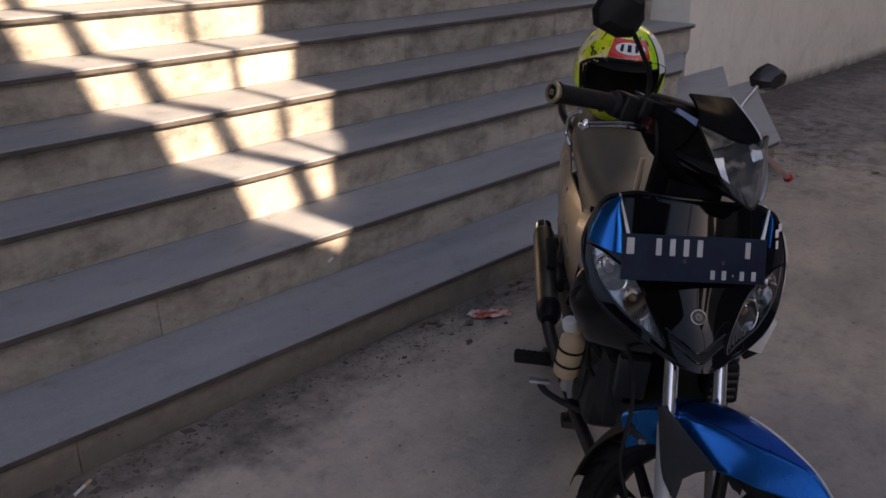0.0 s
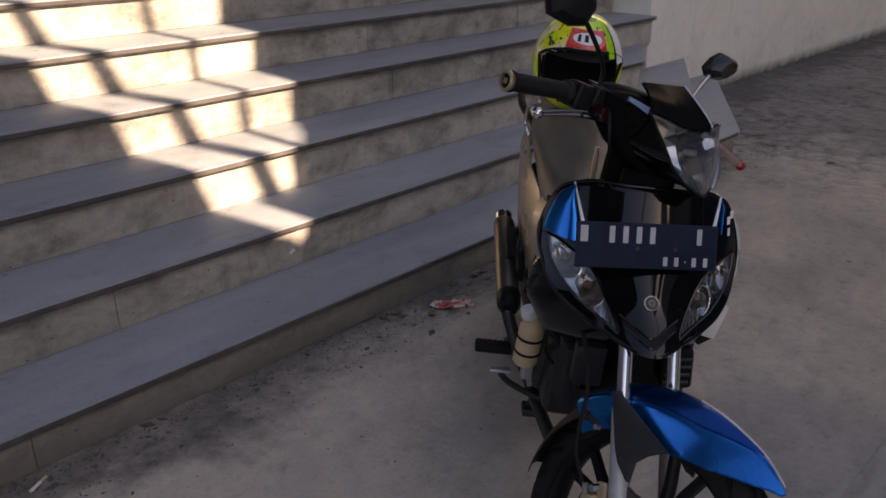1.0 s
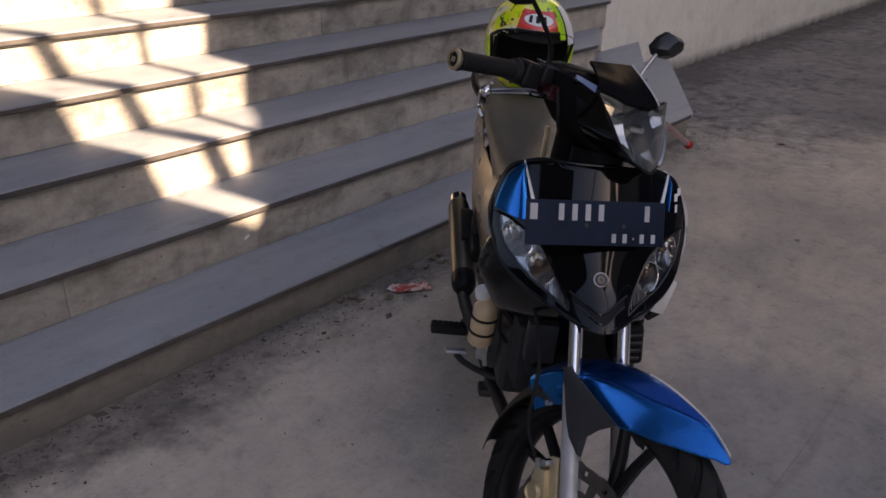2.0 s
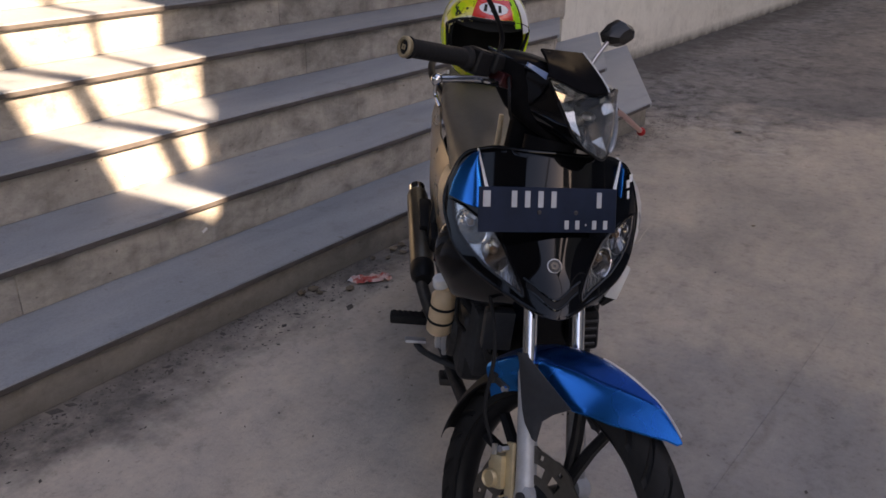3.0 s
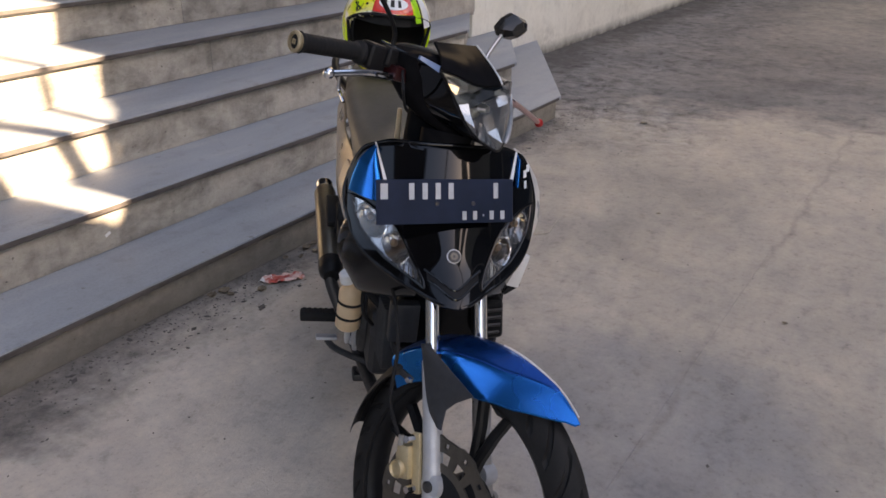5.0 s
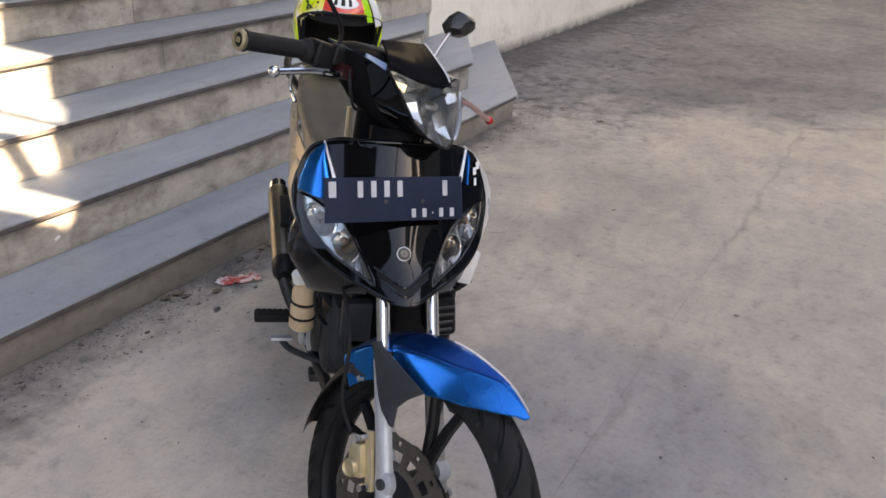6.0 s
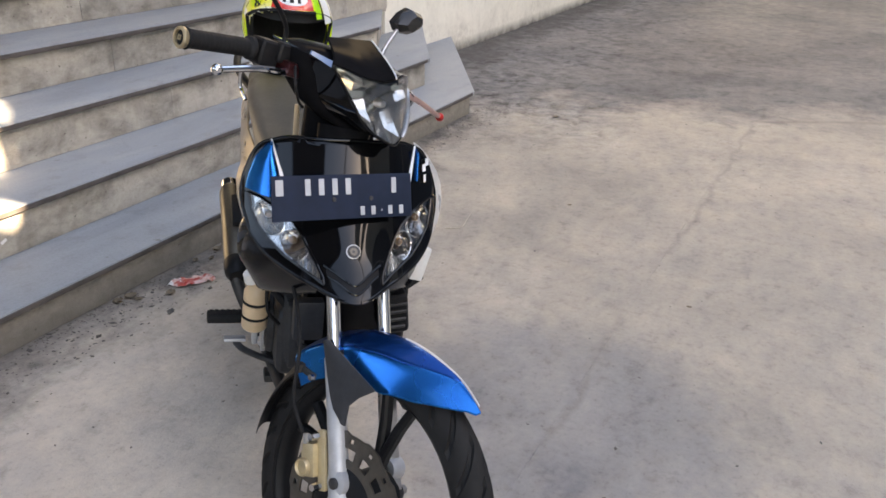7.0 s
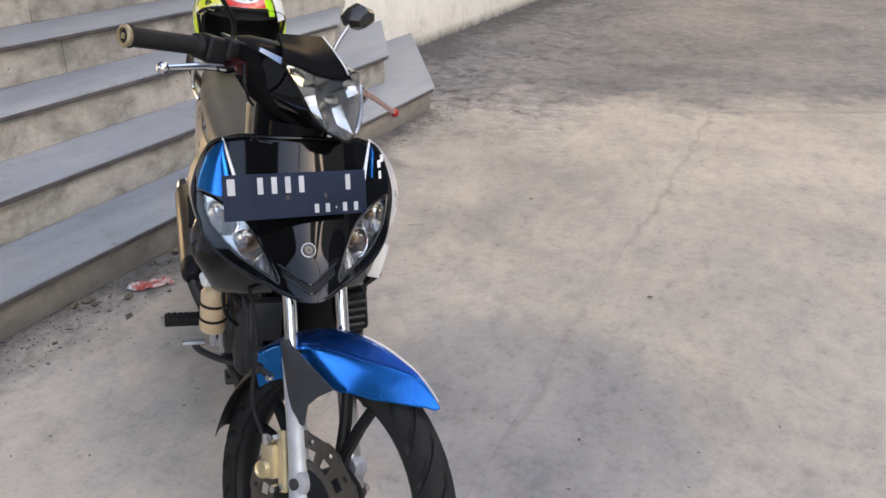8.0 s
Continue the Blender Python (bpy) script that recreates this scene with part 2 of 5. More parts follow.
def painted_wall():
    m, nt, b = principled("wall_paint", 0.8)
    v = world_coords(nt)
    geo = nt.nodes.new("ShaderNodeSeparateXYZ")
    nt.links.new(nt.nodes.new("ShaderNodeNewGeometry").outputs["Position"], geo.inputs[0])
    mid = tex_noise(nt, 3.0, 8, 0.7, v, 0.5)
    streak = tex_noise(nt, 4.0, 7, 0.7, world_coords(nt, (2.4, 2.4, 0.35)), 0.5)
    fine = tex_noise(nt, 60, 5, 0.7, v)
    base = ramp(nt, mid, [(0.3, (0.67, 0.65, 0.585)), (0.5, (0.75, 0.73, 0.66)), (0.7, (0.80, 0.78, 0.715))])
    base = mixed(nt, 0.8, base, ramp(nt, tex_noise(nt, 22, 7, 0.72, v, 0.2), [(0.30, (0.82, 0.81, 0.79)), (0.44, (0.98, 0.98, 0.98)), (0.7, (1.03, 1.03, 1.02))]), "MULTIPLY")
    # mould creeping up from the foot in ragged patches, and a dark splash line
    patches = tex_noise(nt, 1.7, 8, 0.68, v, 0.6)
    creep = maths(nt, "SUBTRACT", maths(nt, "MULTIPLY", patches, 3.4), maths(nt, "ADD", 1.25, maths(nt, "MULTIPLY", geo.outputs[2], 1.5)), True)
    creep = maths(nt, "MULTIPLY", creep, ramp(nt, tex_noise(nt, 14, 7, 0.75, v, 0.3), [(0.38, (0.1, 0.1, 0.1)), (0.58, (1, 1, 1))]))
    c = mixed(nt, maths(nt, "MULTIPLY", creep, 0.55), base, (0.27, 0.25, 0.215))
    drip = maths(nt, "MULTIPLY", ramp(nt, streak, [(0.56, (0, 0, 0)), (0.70, (1, 1, 1))]), 0.25)
    c = mixed(nt, drip, c, (0.42, 0.40, 0.36))
    foot = maths(nt, "SUBTRACT", 1.0, maths(nt, "MULTIPLY", geo.outputs[2], 11.0), True)
    c = mixed(nt, maths(nt, "MULTIPLY", foot, maths(nt, "MULTIPLY", tex_noise(nt, 7, 6, 0.7, v), 1.7)), c, (0.075, 0.07, 0.062))
    nt.links.new(c, b.inputs["Base Color"])
    bump(nt, b, maths(nt, "ADD", fine, mid), 0.25, 0.006)
    return m


def clear_glass(name):
    m, nt, b = principled(name, 0.02, 0.0, (0.97, 0.98, 0.98))
    b.inputs["Transmission Weight"].default_value = 1.0
    b.inputs["IOR"].default_value = 1.45
    return m


def metallic_blue():
    m, nt, b = principled("metallic_blue_paint", 0.3, 0.9, (0.0, 0.2, 0.6), 0.15)
    v = coords_of(nt)
    b.inputs["Specular Tint"].default_value = (0.15, 0.45, 1.0, 1)
    flake = tex_noise(nt, 900, 1, 0.5, v)
    amount = tex_noise(nt, 9, 2, 0.5, v)
    nt.links.new(ramp(nt, flake, [(0.3, (0.0, 0.155, 0.50)), (0.7, (0.0, 0.225, 0.70))]), b.inputs["Base Color"])
    nt.links.new(ramp(nt, amount, [(0.35, (0.20,) * 3), (0.7, (0.32,) * 3)]), b.inputs["Roughness"])
    return m


def helmet_paint():
    m, nt, b = principled("helmet_graphic", 0.25, 0.0, (0.8, 0.75, 0.1), 0.8)
    v = coords_of(nt)
    patches = tex_noise(nt, 11, 3, 0.5, v, 1.2)
    specks = tex_noise(nt, 42, 5, 0.7, v, 0.6)
    c = ramp(nt, patches, [(0.42, (0.58, 0.78, 0.02)), (0.49, (0.80, 0.78, 0.03)), (0.57, (0.86, 0.78, 0.22)), (0.63, (0.80, 0.77, 0.62))])
    c = mixed(nt, ramp(nt, specks, [(0.57, (0, 0, 0)), (0.60, (1, 1, 1))]), c, (0.03, 0.03, 0.03))
    nt.links.new(c, b.inputs["Base Color"])
    return m


FLOOR, TREAD, RISER, PAINT = concrete_floor(), cement_tread(), riser_plaster(), painted_wall()
GLASS = clear_glass("clear_lens")
BLUE = metallic_blue()
GLOSS = plain("gloss_black_paint", (0.003, 0.003, 0.0035), 0.05, 0, 0.0, 0.3, 30)
SATIN = plain("satin_black_plastic", (0.011, 0.011, 0.012), 0.42, 0, 0, 0.25, 60, 0.1)
DARK = plain("dark_grey_plastic", (0.035, 0.037, 0.042), 0.5, 0, 0, 0.2, 80, 0.15)
RUBBER = plain("black_rubber", (0.013, 0.013, 0.014), 0.75, 0, 0, 0.25, 90, 0.25)
TYRE = plain("tyre_rubber", (0.016, 0.0155, 0.0155), 0.7, 0, 0, 0.35, 30, 0.2)
GRIME_SHADE = plain("grimy_shaded_cement", (0.075, 0.066, 0.062), 0.85, 0, 0, 0.45, 14, 0.3)
CHROME = plain("chrome", (0.72, 0.72, 0.73), 0.09, 1.0, 0, 0.08, 50)
ALLOY = plain("grey_alloy", (0.42, 0.43, 0.45), 0.45, 0.4, 0, 0.12, 60, 0.1)
STEEL = plain("brushed_steel", (0.42, 0.42, 0.42), 0.32, 1.0, 0, 0.2, 70)
IRON = plain("dark_engine_metal", (0.06, 0.06, 0.062), 0.5, 0.7, 0, 0.3, 40, 0.2)
MIRRORED = plain("bright_reflector", (0.54, 0.53, 0.51), 0.08, 0.95, 0, 0.04, 30)
NAVY = plain("crown_navy", (0.0, 0.062, 0.27), 0.25, 0.85, 0.15, 0.15, 60)
DISC = plain("worn_disc_steel", (0.13, 0.118, 0.104), 0.42, 0.85, 0, 0.2, 60)
SIGNAL = plain("signal_reflector", (0.48, 0.46, 0.45), 0.14, 0.95, 0, 0.06, 30)
SMOKED = plain("smoked_chrome", (0.055, 0.052, 0.05), 0.2, 0.6, 0, 0.1, 40)
BRASS = plain("worn_brass", (0.42, 0.34, 0.22), 0.4, 0.7, 0, 0.25, 60, 0.1)
GOLD = plain("gold_anodised_metal", (0.56, 0.46, 0.29), 0.45, 0.6, 0, 0.15, 60, 0.1)
MAROON = plain("dark_red_metal", (0.045, 0.008, 0.009), 0.3, 0.6, 0.3, 0.2, 60)
PINK = plain("pale_red_alloy", (0.62, 0.40, 0.37), 0.3, 0.7, 0, 0.12, 60)
RED = plain("red_anodised_metal", (0.45, 0.02, 0.02), 0.3, 0.6, 0.3, 0.15, 60)
VINYL = plain("seat_vinyl", (0.10, 0.087, 0.071), 0.40, 0, 0, 0.15, 120, 0.35)
BOTTLE = plain("tan_plastic", (0.60, 0.44, 0.28), 0.35, 0, 0, 0.15, 25)
PLATE = plain("plate_enamel", (0.009, 0.016, 0.036), 0.45, 0, 0.0, 0.25, 40)
WHITE = plain("white_paint", (0.72, 0.72, 0.72), 0.4, 0, 0, 0.08, 60)
PALEGREY = plain("plate_character_paint", (0.40, 0.41, 0.43), 0.5, 0, 0, 0.12, 60)
WARM_SILVER = plain("warm_lit_silver", (0.40, 0.32, 0.22), 0.3, 0.5, 0.5, 0.1, 60)
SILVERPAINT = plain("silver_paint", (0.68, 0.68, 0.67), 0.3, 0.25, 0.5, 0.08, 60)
HELMET, HRED = helmet_paint(), plain("red_helmet_paint", (0.62, 0.035, 0.02), 0.25, 0, 0.8, 0.15, 30)
# for unseen surroundings, dark blue so gloss black parts reflect dark
SHADEWALL = plain("dark_surround", (0.035, 0.045, 0.065), 0.9, 0, 0, 0.25, 3)
VISOR = plain("smoked_visor_plastic", (0.004, 0.004, 0.005), 0.16, 0, 0, 0.3, 30)
PLATE.node_tree.nodes["Principled BSDF"].inputs["Specular IOR Level"].default_value = 0.18
VISOR.node_tree.nodes["Principled BSDF"].inputs["Specular IOR Level"].default_value = 0.2
for soft, level in ((SATIN, 0.14), (DARK, 0.25), (RUBBER, 0.2), (TYRE, 0.2), (GLOSS, 0.38)):
    soft.node_tree.nodes["Principled BSDF"].inputs["Specular IOR Level"].default_value = level
MATTE = plain("cowl_black_plastic", (0.008, 0.008, 0.009), 0.14, 0, 0, 0.3, 40)
MATTE.node_tree.nodes["Principled BSDF"].inputs["Specular IOR Level"].default_value = 0.08
MATTE.node_tree.nodes["Principled BSDF"].inputs["IOR"].default_value = 1.06
BLOCK_GREY = plain("blocker_grey", (0.24, 0.235, 0.23), 0.9, 0, 0, 0.2, 1)
LIME = plain("lime_paint", (0.36, 0.72, 0.02), 0.3, 0, 0.8, 0.1, 30)
LINER = plain("helmet_liner", (0.008, 0.008, 0.008), 0.9, 0, 0, 0.3, 90, 0.3)
SKY_SHEEN = plain("sky_sheen_blue", (0.16, 0.24, 0.43), 0.2, 0.3, 0.3, 0.1, 50)
AMBER = plain("amber_plastic", (0.22, 0.13, 0.075), 0.25, 0, 0.3, 0.1, 40)

# ---- mesh tools ----


def part(name, bm, material, parent=None, label="", sharp=35, smooth=True):
    """Links a bmesh as one mesh object, under a thing or a part where one is given."""
    bmesh.ops.recalc_face_normals(bm, faces=bm.faces[:])
    me = bpy.data.meshes.new(name)
    bm.to_mesh(me)
    bm.free()
    if smooth:
        me.polygons.foreach_set("use_smooth", [True] * len(me.polygons))
        me.set_sharp_from_angle(angle=radians(sharp))
    me.materials.append(material)
    ob = new(name, me)
    if parent is not None:
        ob.parent = parent
    if label:
        ob["label"] = label
    return ob


def loft(bm, rings, closed=True, caps=True):
    rows = [[bm.verts.new(p) for p in ring] for ring in rings]
    n = len(rows[0])
    for a, b in zip(rows, rows[1:]):
        for i in range(n if closed else n - 1):
            j = (i + 1) % n
            bm.faces.new((a[i], a[j], b[j], b[i]))
    if caps and closed:
        bm.faces.new(rows[0][::-1])
        bm.faces.new(rows[-1])
    return rows


def tube(bm, pts, radius, n=12, caps=True):
    pts = [Vector(p) for p in pts]
    radii = radius if isinstance(radius, (list, tuple)) else [radius] * len(pts)
    rings, side = [], None
    for i, p in enumerate(pts):
        d = (pts[min(i + 1, len(pts) - 1)] - pts[max(i - 1, 0)]).normalized()
        if side is None:
            side = d.orthogonal().normalized()
        side = (side - d * side.dot(d)).normalized()
        up = d.cross(side)
        rings.append([p + radii[i] * (math.cos(a) * side + math.sin(a) * up) for a in (2 * math.pi * k / n for k in range(n))])
    loft(bm, rings, True, caps)
    return bm


def bent(points, steps=6):
    """A smooth line through the points."""
    p = [Vector(q) for q in points]
    p = [2 * p[0] - p[1]] + p + [2 * p[-1] - p[-2]]
    out = []
    for i in range(1, len(p) - 2):
        a, b, c, d = p[i - 1:i + 3]
        for k in range(steps):
            t = k / steps
            out.append(0.5 * ((2 * b) + (c - a) * t + (2 * a - 5 * b + 4 * c - d) * t * t + (3 * b - a - 3 * c + d) * t ** 3))
    out.append(p[-2])
    return out


def lathe(bm, profile, origin, axis, n=32, closed=False):
    """Turns (radius, distance along the axis) pairs about an axis."""
    axis = Vector(axis).normalized()
    s = axis.orthogonal().normalized()
    u = axis.cross(s)
    origin = Vector(origin)
    rings = []
    for r, d in profile:
        rings.append([origin + axis * d + max(r, 0.0004) * (math.cos(a) * s + math.sin(a) * u) for a in (2 * math.pi * k / n for k in range(n))])
    if closed:
        rings.append(rings[0])
        rows = loft(bm, rings, True, False)
        bmesh.ops.remove_doubles(bm, verts=rows[0] + rows[-1], dist=1e-6)
    else:
        loft(bm, rings, True, True)
    return bm


def rbox(bm, centre, size, bevel=0.004, turn=None, segments=2):
    made = bmesh.ops.create_cube(bm, size=1.0)["verts"]
    m = Matrix.Translation(centre) @ (turn.to_4x4() if turn is not None else Matrix.Identity(4)) @ Matrix.Diagonal((*size, 1))
    bmesh.ops.transform(bm, matrix=m, verts=made)
    if bevel:
        es = list({e for v in made for e in v.link_edges})
        bmesh.ops.bevel(bm, geom=es, offset=bevel, segments=segments, profile=0.6, affect="EDGES")
    return bm


def sheet(bm, fn, nu, nv, back):
    """A curved panel fn(u, v) with thickness along the vector back."""
    back = Vector(back)
    front = [[Vector(fn(i / nu, j / nv)) for j in range(nv + 1)] for i in range(nu + 1)]
    a = [[bm.verts.new(p) for p in row] for row in front]
    b = [[bm.verts.new(p + back) for p in row] for row in front]
    for i in range(nu):
        for j in range(nv):
            bm.faces.new((a[i][j], a[i + 1][j], a[i + 1][j + 1], a[i][j + 1]))
            bm.faces.new((b[i][j], b[i][j + 1], b[i + 1][j + 1], b[i + 1][j]))
    for i in range(nu):
        bm.faces.new((a[i][0], b[i][0], b[i + 1][0], a[i + 1][0]))
        bm.faces.new((a[i][nv], a[i + 1][nv], b[i + 1][nv], b[i][nv]))
    for j in range(nv):
        bm.faces.new((a[0][j], a[0][j + 1], b[0][j + 1], b[0][j]))
        bm.faces.new((a[nu][j], b[nu][j], b[nu][j + 1], a[nu][j + 1]))
    return bm


def prism(bm, outline, z0, z1, bevel=0.0):
    """An upright block over a plan outline."""
    lo = [bm.verts.new((x, y, z0)) for x, y in outline]
    hi = [bm.verts.new((x, y, z1)) for x, y in outline]
    bm.faces.new(lo[::-1])
    bm.faces.new(hi)
    n = len(outline)
    for i in range(n):
        bm.faces.new((lo[i], lo[(i + 1) % n], hi[(i + 1) % n], hi[i]))
    if bevel:
        bmesh.ops.bevel(bm, geom=bm.edges[:], offset=bevel, segments=2, profile=0.5, affect="EDGES")
    return bm


def curve_of(table, x):
    """A value read off a table of (x, value) pairs, straight between them."""
    xs, ys = zip(*table)
    return float(np.interp(x, xs, ys))


# ---- the place ----
WALL_Y, WALL_X = 3.14, 5.69

# ground: concrete slabs with open joints, on one sheet that reaches the horizon
bm = bmesh.new()
rbox(bm, (0, 0, -0.06), (900, 900, 0.08), 0)
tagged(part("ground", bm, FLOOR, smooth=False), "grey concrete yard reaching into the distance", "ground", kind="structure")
pavement = tagged(new("pavement"), "worn stained concrete slabs with open joints", "pavement", kind="structure")
JX, JY = (-6.0, -0.2, 5.873, 12.5, 18.9, 25.3), (-6.2, 0.708, 3.45)
for i in range(len(JX) - 1):
    for j in range(len(JY) - 1):
        bm = bmesh.new()
        g = 0.0002
        plan = []
        for a, b, sx, sy in ((i, j, 1, 1), (i + 1, j, -1, 1), (i + 1, j + 1, -1, -1), (i, j + 1, 1, -1)):
            plan.append((JX[a] + 0.53 * (0.708 - JY[b]) + sx * g, JY[b] - 0.0075 * (JX[a] - 6.2) + sy * g))
        prism(bm, plan, -0.10, 0.0, 0.0006)
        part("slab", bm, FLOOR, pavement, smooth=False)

# steps: (nose y, top z, right end at the nose, right end at the back)
STEPS = [(2.205, 0.136, (5.15, 2.205), (6.70, WALL_Y)), (2.497, 0.300, (5.13, 2.497), (6.21, WALL_Y)),
         (2.787, 0.470, (5.06, 2.787), (WALL_X, WALL_Y + 0.02)), (3.090, 0.638, (WALL_X, 3.09), (WALL_X, 3.6)),
         (3.400, 0.803, (WALL_X, 3.4), (WALL_X, 3.9)), (3.710, 0.968, (WALL_X, 3.71), (WALL_X, 4.2)),
         (4.020, 1.133, (WALL_X, 4.02), (WALL_X, 4.5)), (4.330, 1.298, (WALL_X, 4.33), (WALL_X, 4.8)),
         (4.640, 1.463, (WALL_X, 4.64), (WALL_X, 4.9))]
LEFT = -2.6
rng = random.Random(4)
for n, (ny, top, e0, e1) in enumerate(STEPS):
    low = STEPS[n - 1][1] if n else 0.0
    step = tagged(new("step_%d" % (n + 1)), "grey cement stair step with stained plaster riser", "step", "stair steps", "structure")
    bm = bmesh.new()
    deep = ny + 0.55
    ex, ey = e1
    plan = [(LEFT, ny), e0, (ex, ey), (ex, deep), (LEFT, deep)]
    if n < 2:
        plan = [(LEFT, ny), e0, (ex, ey - 0.002), (WALL_X - 0.3, ey - 0.002), (WALL_X - 0.3, deep), (LEFT, deep)]
    prism(bm, plan, top - 0.024, top, 0.004)
    part("tread", bm, TREAD, step)
    # dark strip: grime and the shadow at the nose in one colour
    bm = bmesh.new()
    rbox(bm, ((LEFT + e0[0]) / 2 - 0.01, ny + 0.0045, top - 0.0145), (e0[0] - LEFT - 0.03, 0.013, 0.019), 0.003, None, 1)
    part("nosing", bm, GRIME_SHADE, step, "dark nosing strip with grime and nose shadow in its colour")
    # riser in plaster fields, each a little out of line with the next
    bm = bmesh.new()
    core = [(LEFT, ny + 0.0345), (e0[0] - 0.01, ny + 0.0345), (ex - 0.02, ey - 0.004)] + ([(WALL_X - 0.3, ey - 0.004), (WALL_X - 0.3, deep)] if n < 2 else [(ex - 0.02, deep)]) + [(LEFT, deep)]
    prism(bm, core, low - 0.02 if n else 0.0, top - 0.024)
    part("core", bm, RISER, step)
    x = LEFT
    while x < e0[0] - 0.03:
        w = min(rng.uniform(0.9, 2.6), e0[0] - 0.012 - x)
        if e0[0] - (x + w) < 0.12:
            w = e0[0] - 0.012 - x
        bm = bmesh.new()
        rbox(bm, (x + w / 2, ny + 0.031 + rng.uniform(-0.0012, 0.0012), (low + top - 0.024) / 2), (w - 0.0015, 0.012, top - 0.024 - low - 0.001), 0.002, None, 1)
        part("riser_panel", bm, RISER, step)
        x += w
bm = bmesh.new()
prism(bm, [(LEFT, 4.95), (WALL_X, 4.95), (WALL_X, 9), (LEFT, 9)], 1.3, 1.628)
tagged(part("landing", bm, TREAD, smooth=False), "grey cement landing above the steps", "landing", kind="structure")

# walls: the painted wall beside the steps, and the plain ones that close the place
bm = bmesh.new()
prism(bm, [(WALL_X, WALL_Y), (26, WALL_Y), (26, WALL_Y + 0.22), (WALL_X + 0.22, WALL_Y + 0.22), (WALL_X + 0.22, 9.2), (WALL_X, 9.2)], -0.02, 5.2)
tagged(part("wall_north", bm, PAINT, smooth=False), "off-white painted wall with dirty stained foot", "wall", kind="structure")
# unseen; added tall and dark so the bike's upper faces reflect dark
bm = bmesh.new()
prism(bm, [(LEFT - 0.2, 7.5), (WALL_X, 7.5), (WALL_X, 7.7), (LEFT - 0.2, 7.7)], 1.2, 11.0)
tagged(part("dark_backdrop", bm, SHADEWALL, smooth=False), "unseen dark wall added behind the landing to darken reflections", "wall", kind="structure")
bm = bmesh.new()
prism(bm, [(LEFT - 0.22, -1.2), (LEFT, -1.2), (LEFT, 9.0), (LEFT - 0.22, 9.0)], -0.02, 2.4)
tagged(part("wall_west", bm, PAINT, smooth=False), "plain off-white side wall", "wall", kind="structure")

# unseen dark slab over steps and wall, added to darken reflections and skylight
bm = bmesh.new()
prism(bm, [(LEFT - 0.2, 2.75), (26, 2.75), (26, 7.5), (LEFT - 0.2, 7.5)], 5.2, 5.5)
tagged(part("canopy", bm, SHADEWALL, smooth=False), "unseen dark slab added over the steps to darken reflections and skylight", "canopy", kind="structure")

# second unseen dark slab, over the west end, added to darken the shield's reflection
bm = bmesh.new()
prism(bm, [(-9.0, -0.6), (-1.0, -0.6), (-1.0, 2.74), (-9.0, 2.74)], 5.2, 5.45)
tagged(part("dark_slab_west", bm, SHADEWALL, smooth=False), "unseen dark slab added over the yard's west end to darken reflections", "canopy", kind="structure")

# added unseen blocks that keep the sun off the yard, but for their gap
for name, x0, x1, tall in (("sun_block_west", -16.0, 0.0, 21.0), ("sun_block_middle", 0.0, 1.80, 16.9), ("sun_block_east", 1.80, 70.0, 21.0)):
    bm = bmesh.new()
    prism(bm, [(x0, -40), (x1, -40), (x1, -26), (x0, -26)], -0.02, tall)
    tagged(part(name, bm, BLOCK_GREY, smooth=False), "plain grey block added out of view to keep off the sun", "building", kind="structure")

# unseen wall at the east end, added to darken the far floor
bm = bmesh.new()
prism(bm, [(14.0, -26), (15.0, -26), (15.0, 3.1), (14.0, 3.1)], -0.02, 13.0)
tagged(part("shade_wall_east", bm, SHADEWALL, smooth=False), "unseen dark wall added at the yard's east end to shade the floor", "wall", kind="structure")

# unseen panel on two posts, added; its barred fan opening shapes the sun patch
SY, X0, X1, ZB, ZT = -5.5, 0.75, 3.10, 5.037, 7.20


def left_edge(z):
    return -0.389 * z + 3.837


bm = bmesh.new()
for quad in ([(X0, 4.45), (X1, 4.45), (X1, ZB), (X0, ZB)],
             [(X0, ZB), (1.944, ZB), (1.909, 5.069), (1.842, 5.095), (left_edge(5.30), 5.30), (left_edge(ZT), ZT), (X0, ZT)],
             [(1.944, ZB), (X1, ZB), (X1, ZT), (2.466, ZT), (2.345, 5.80), (2.335, 5.621), (2.262, 5.533), (2.150, 5.445), (2.176, 5.37), (2.176, 5.30), (1.935, 5.285), (1.968, 5.12), (1.970, 5.062)],
             [(X0, ZT), (X1, ZT), (X1, 8.90), (X0, 8.90)]):
    a = [bm.verts.new((x, SY, z)) for x, z in quad]
    b = [bm.verts.new((x, SY - 0.05, z)) for x, z in quad]
    bm.faces.new(a)
    bm.faces.new(b[::-1])
    n = len(quad)
    for i in range(n):
        bm.faces.new((a[i], b[i], b[(i + 1) % n], a[(i + 1) % n]))
for x in (-3.2, 7.0):
    rbox(bm, (x, SY - 0.10, 4.48), (0.10, 0.10, 9.0), 0.004, None, 1)
rbox(bm, (1.9, SY - 0.10, 8.80), (10.1, 0.09, 0.16), 0.004, None, 1)
tagged(part("sun_panel", bm, BLOCK_GREY, smooth=False), "unseen grey panel on posts, added to shape the sun patch, with a fan-shaped barred opening", "wall", kind="structure")
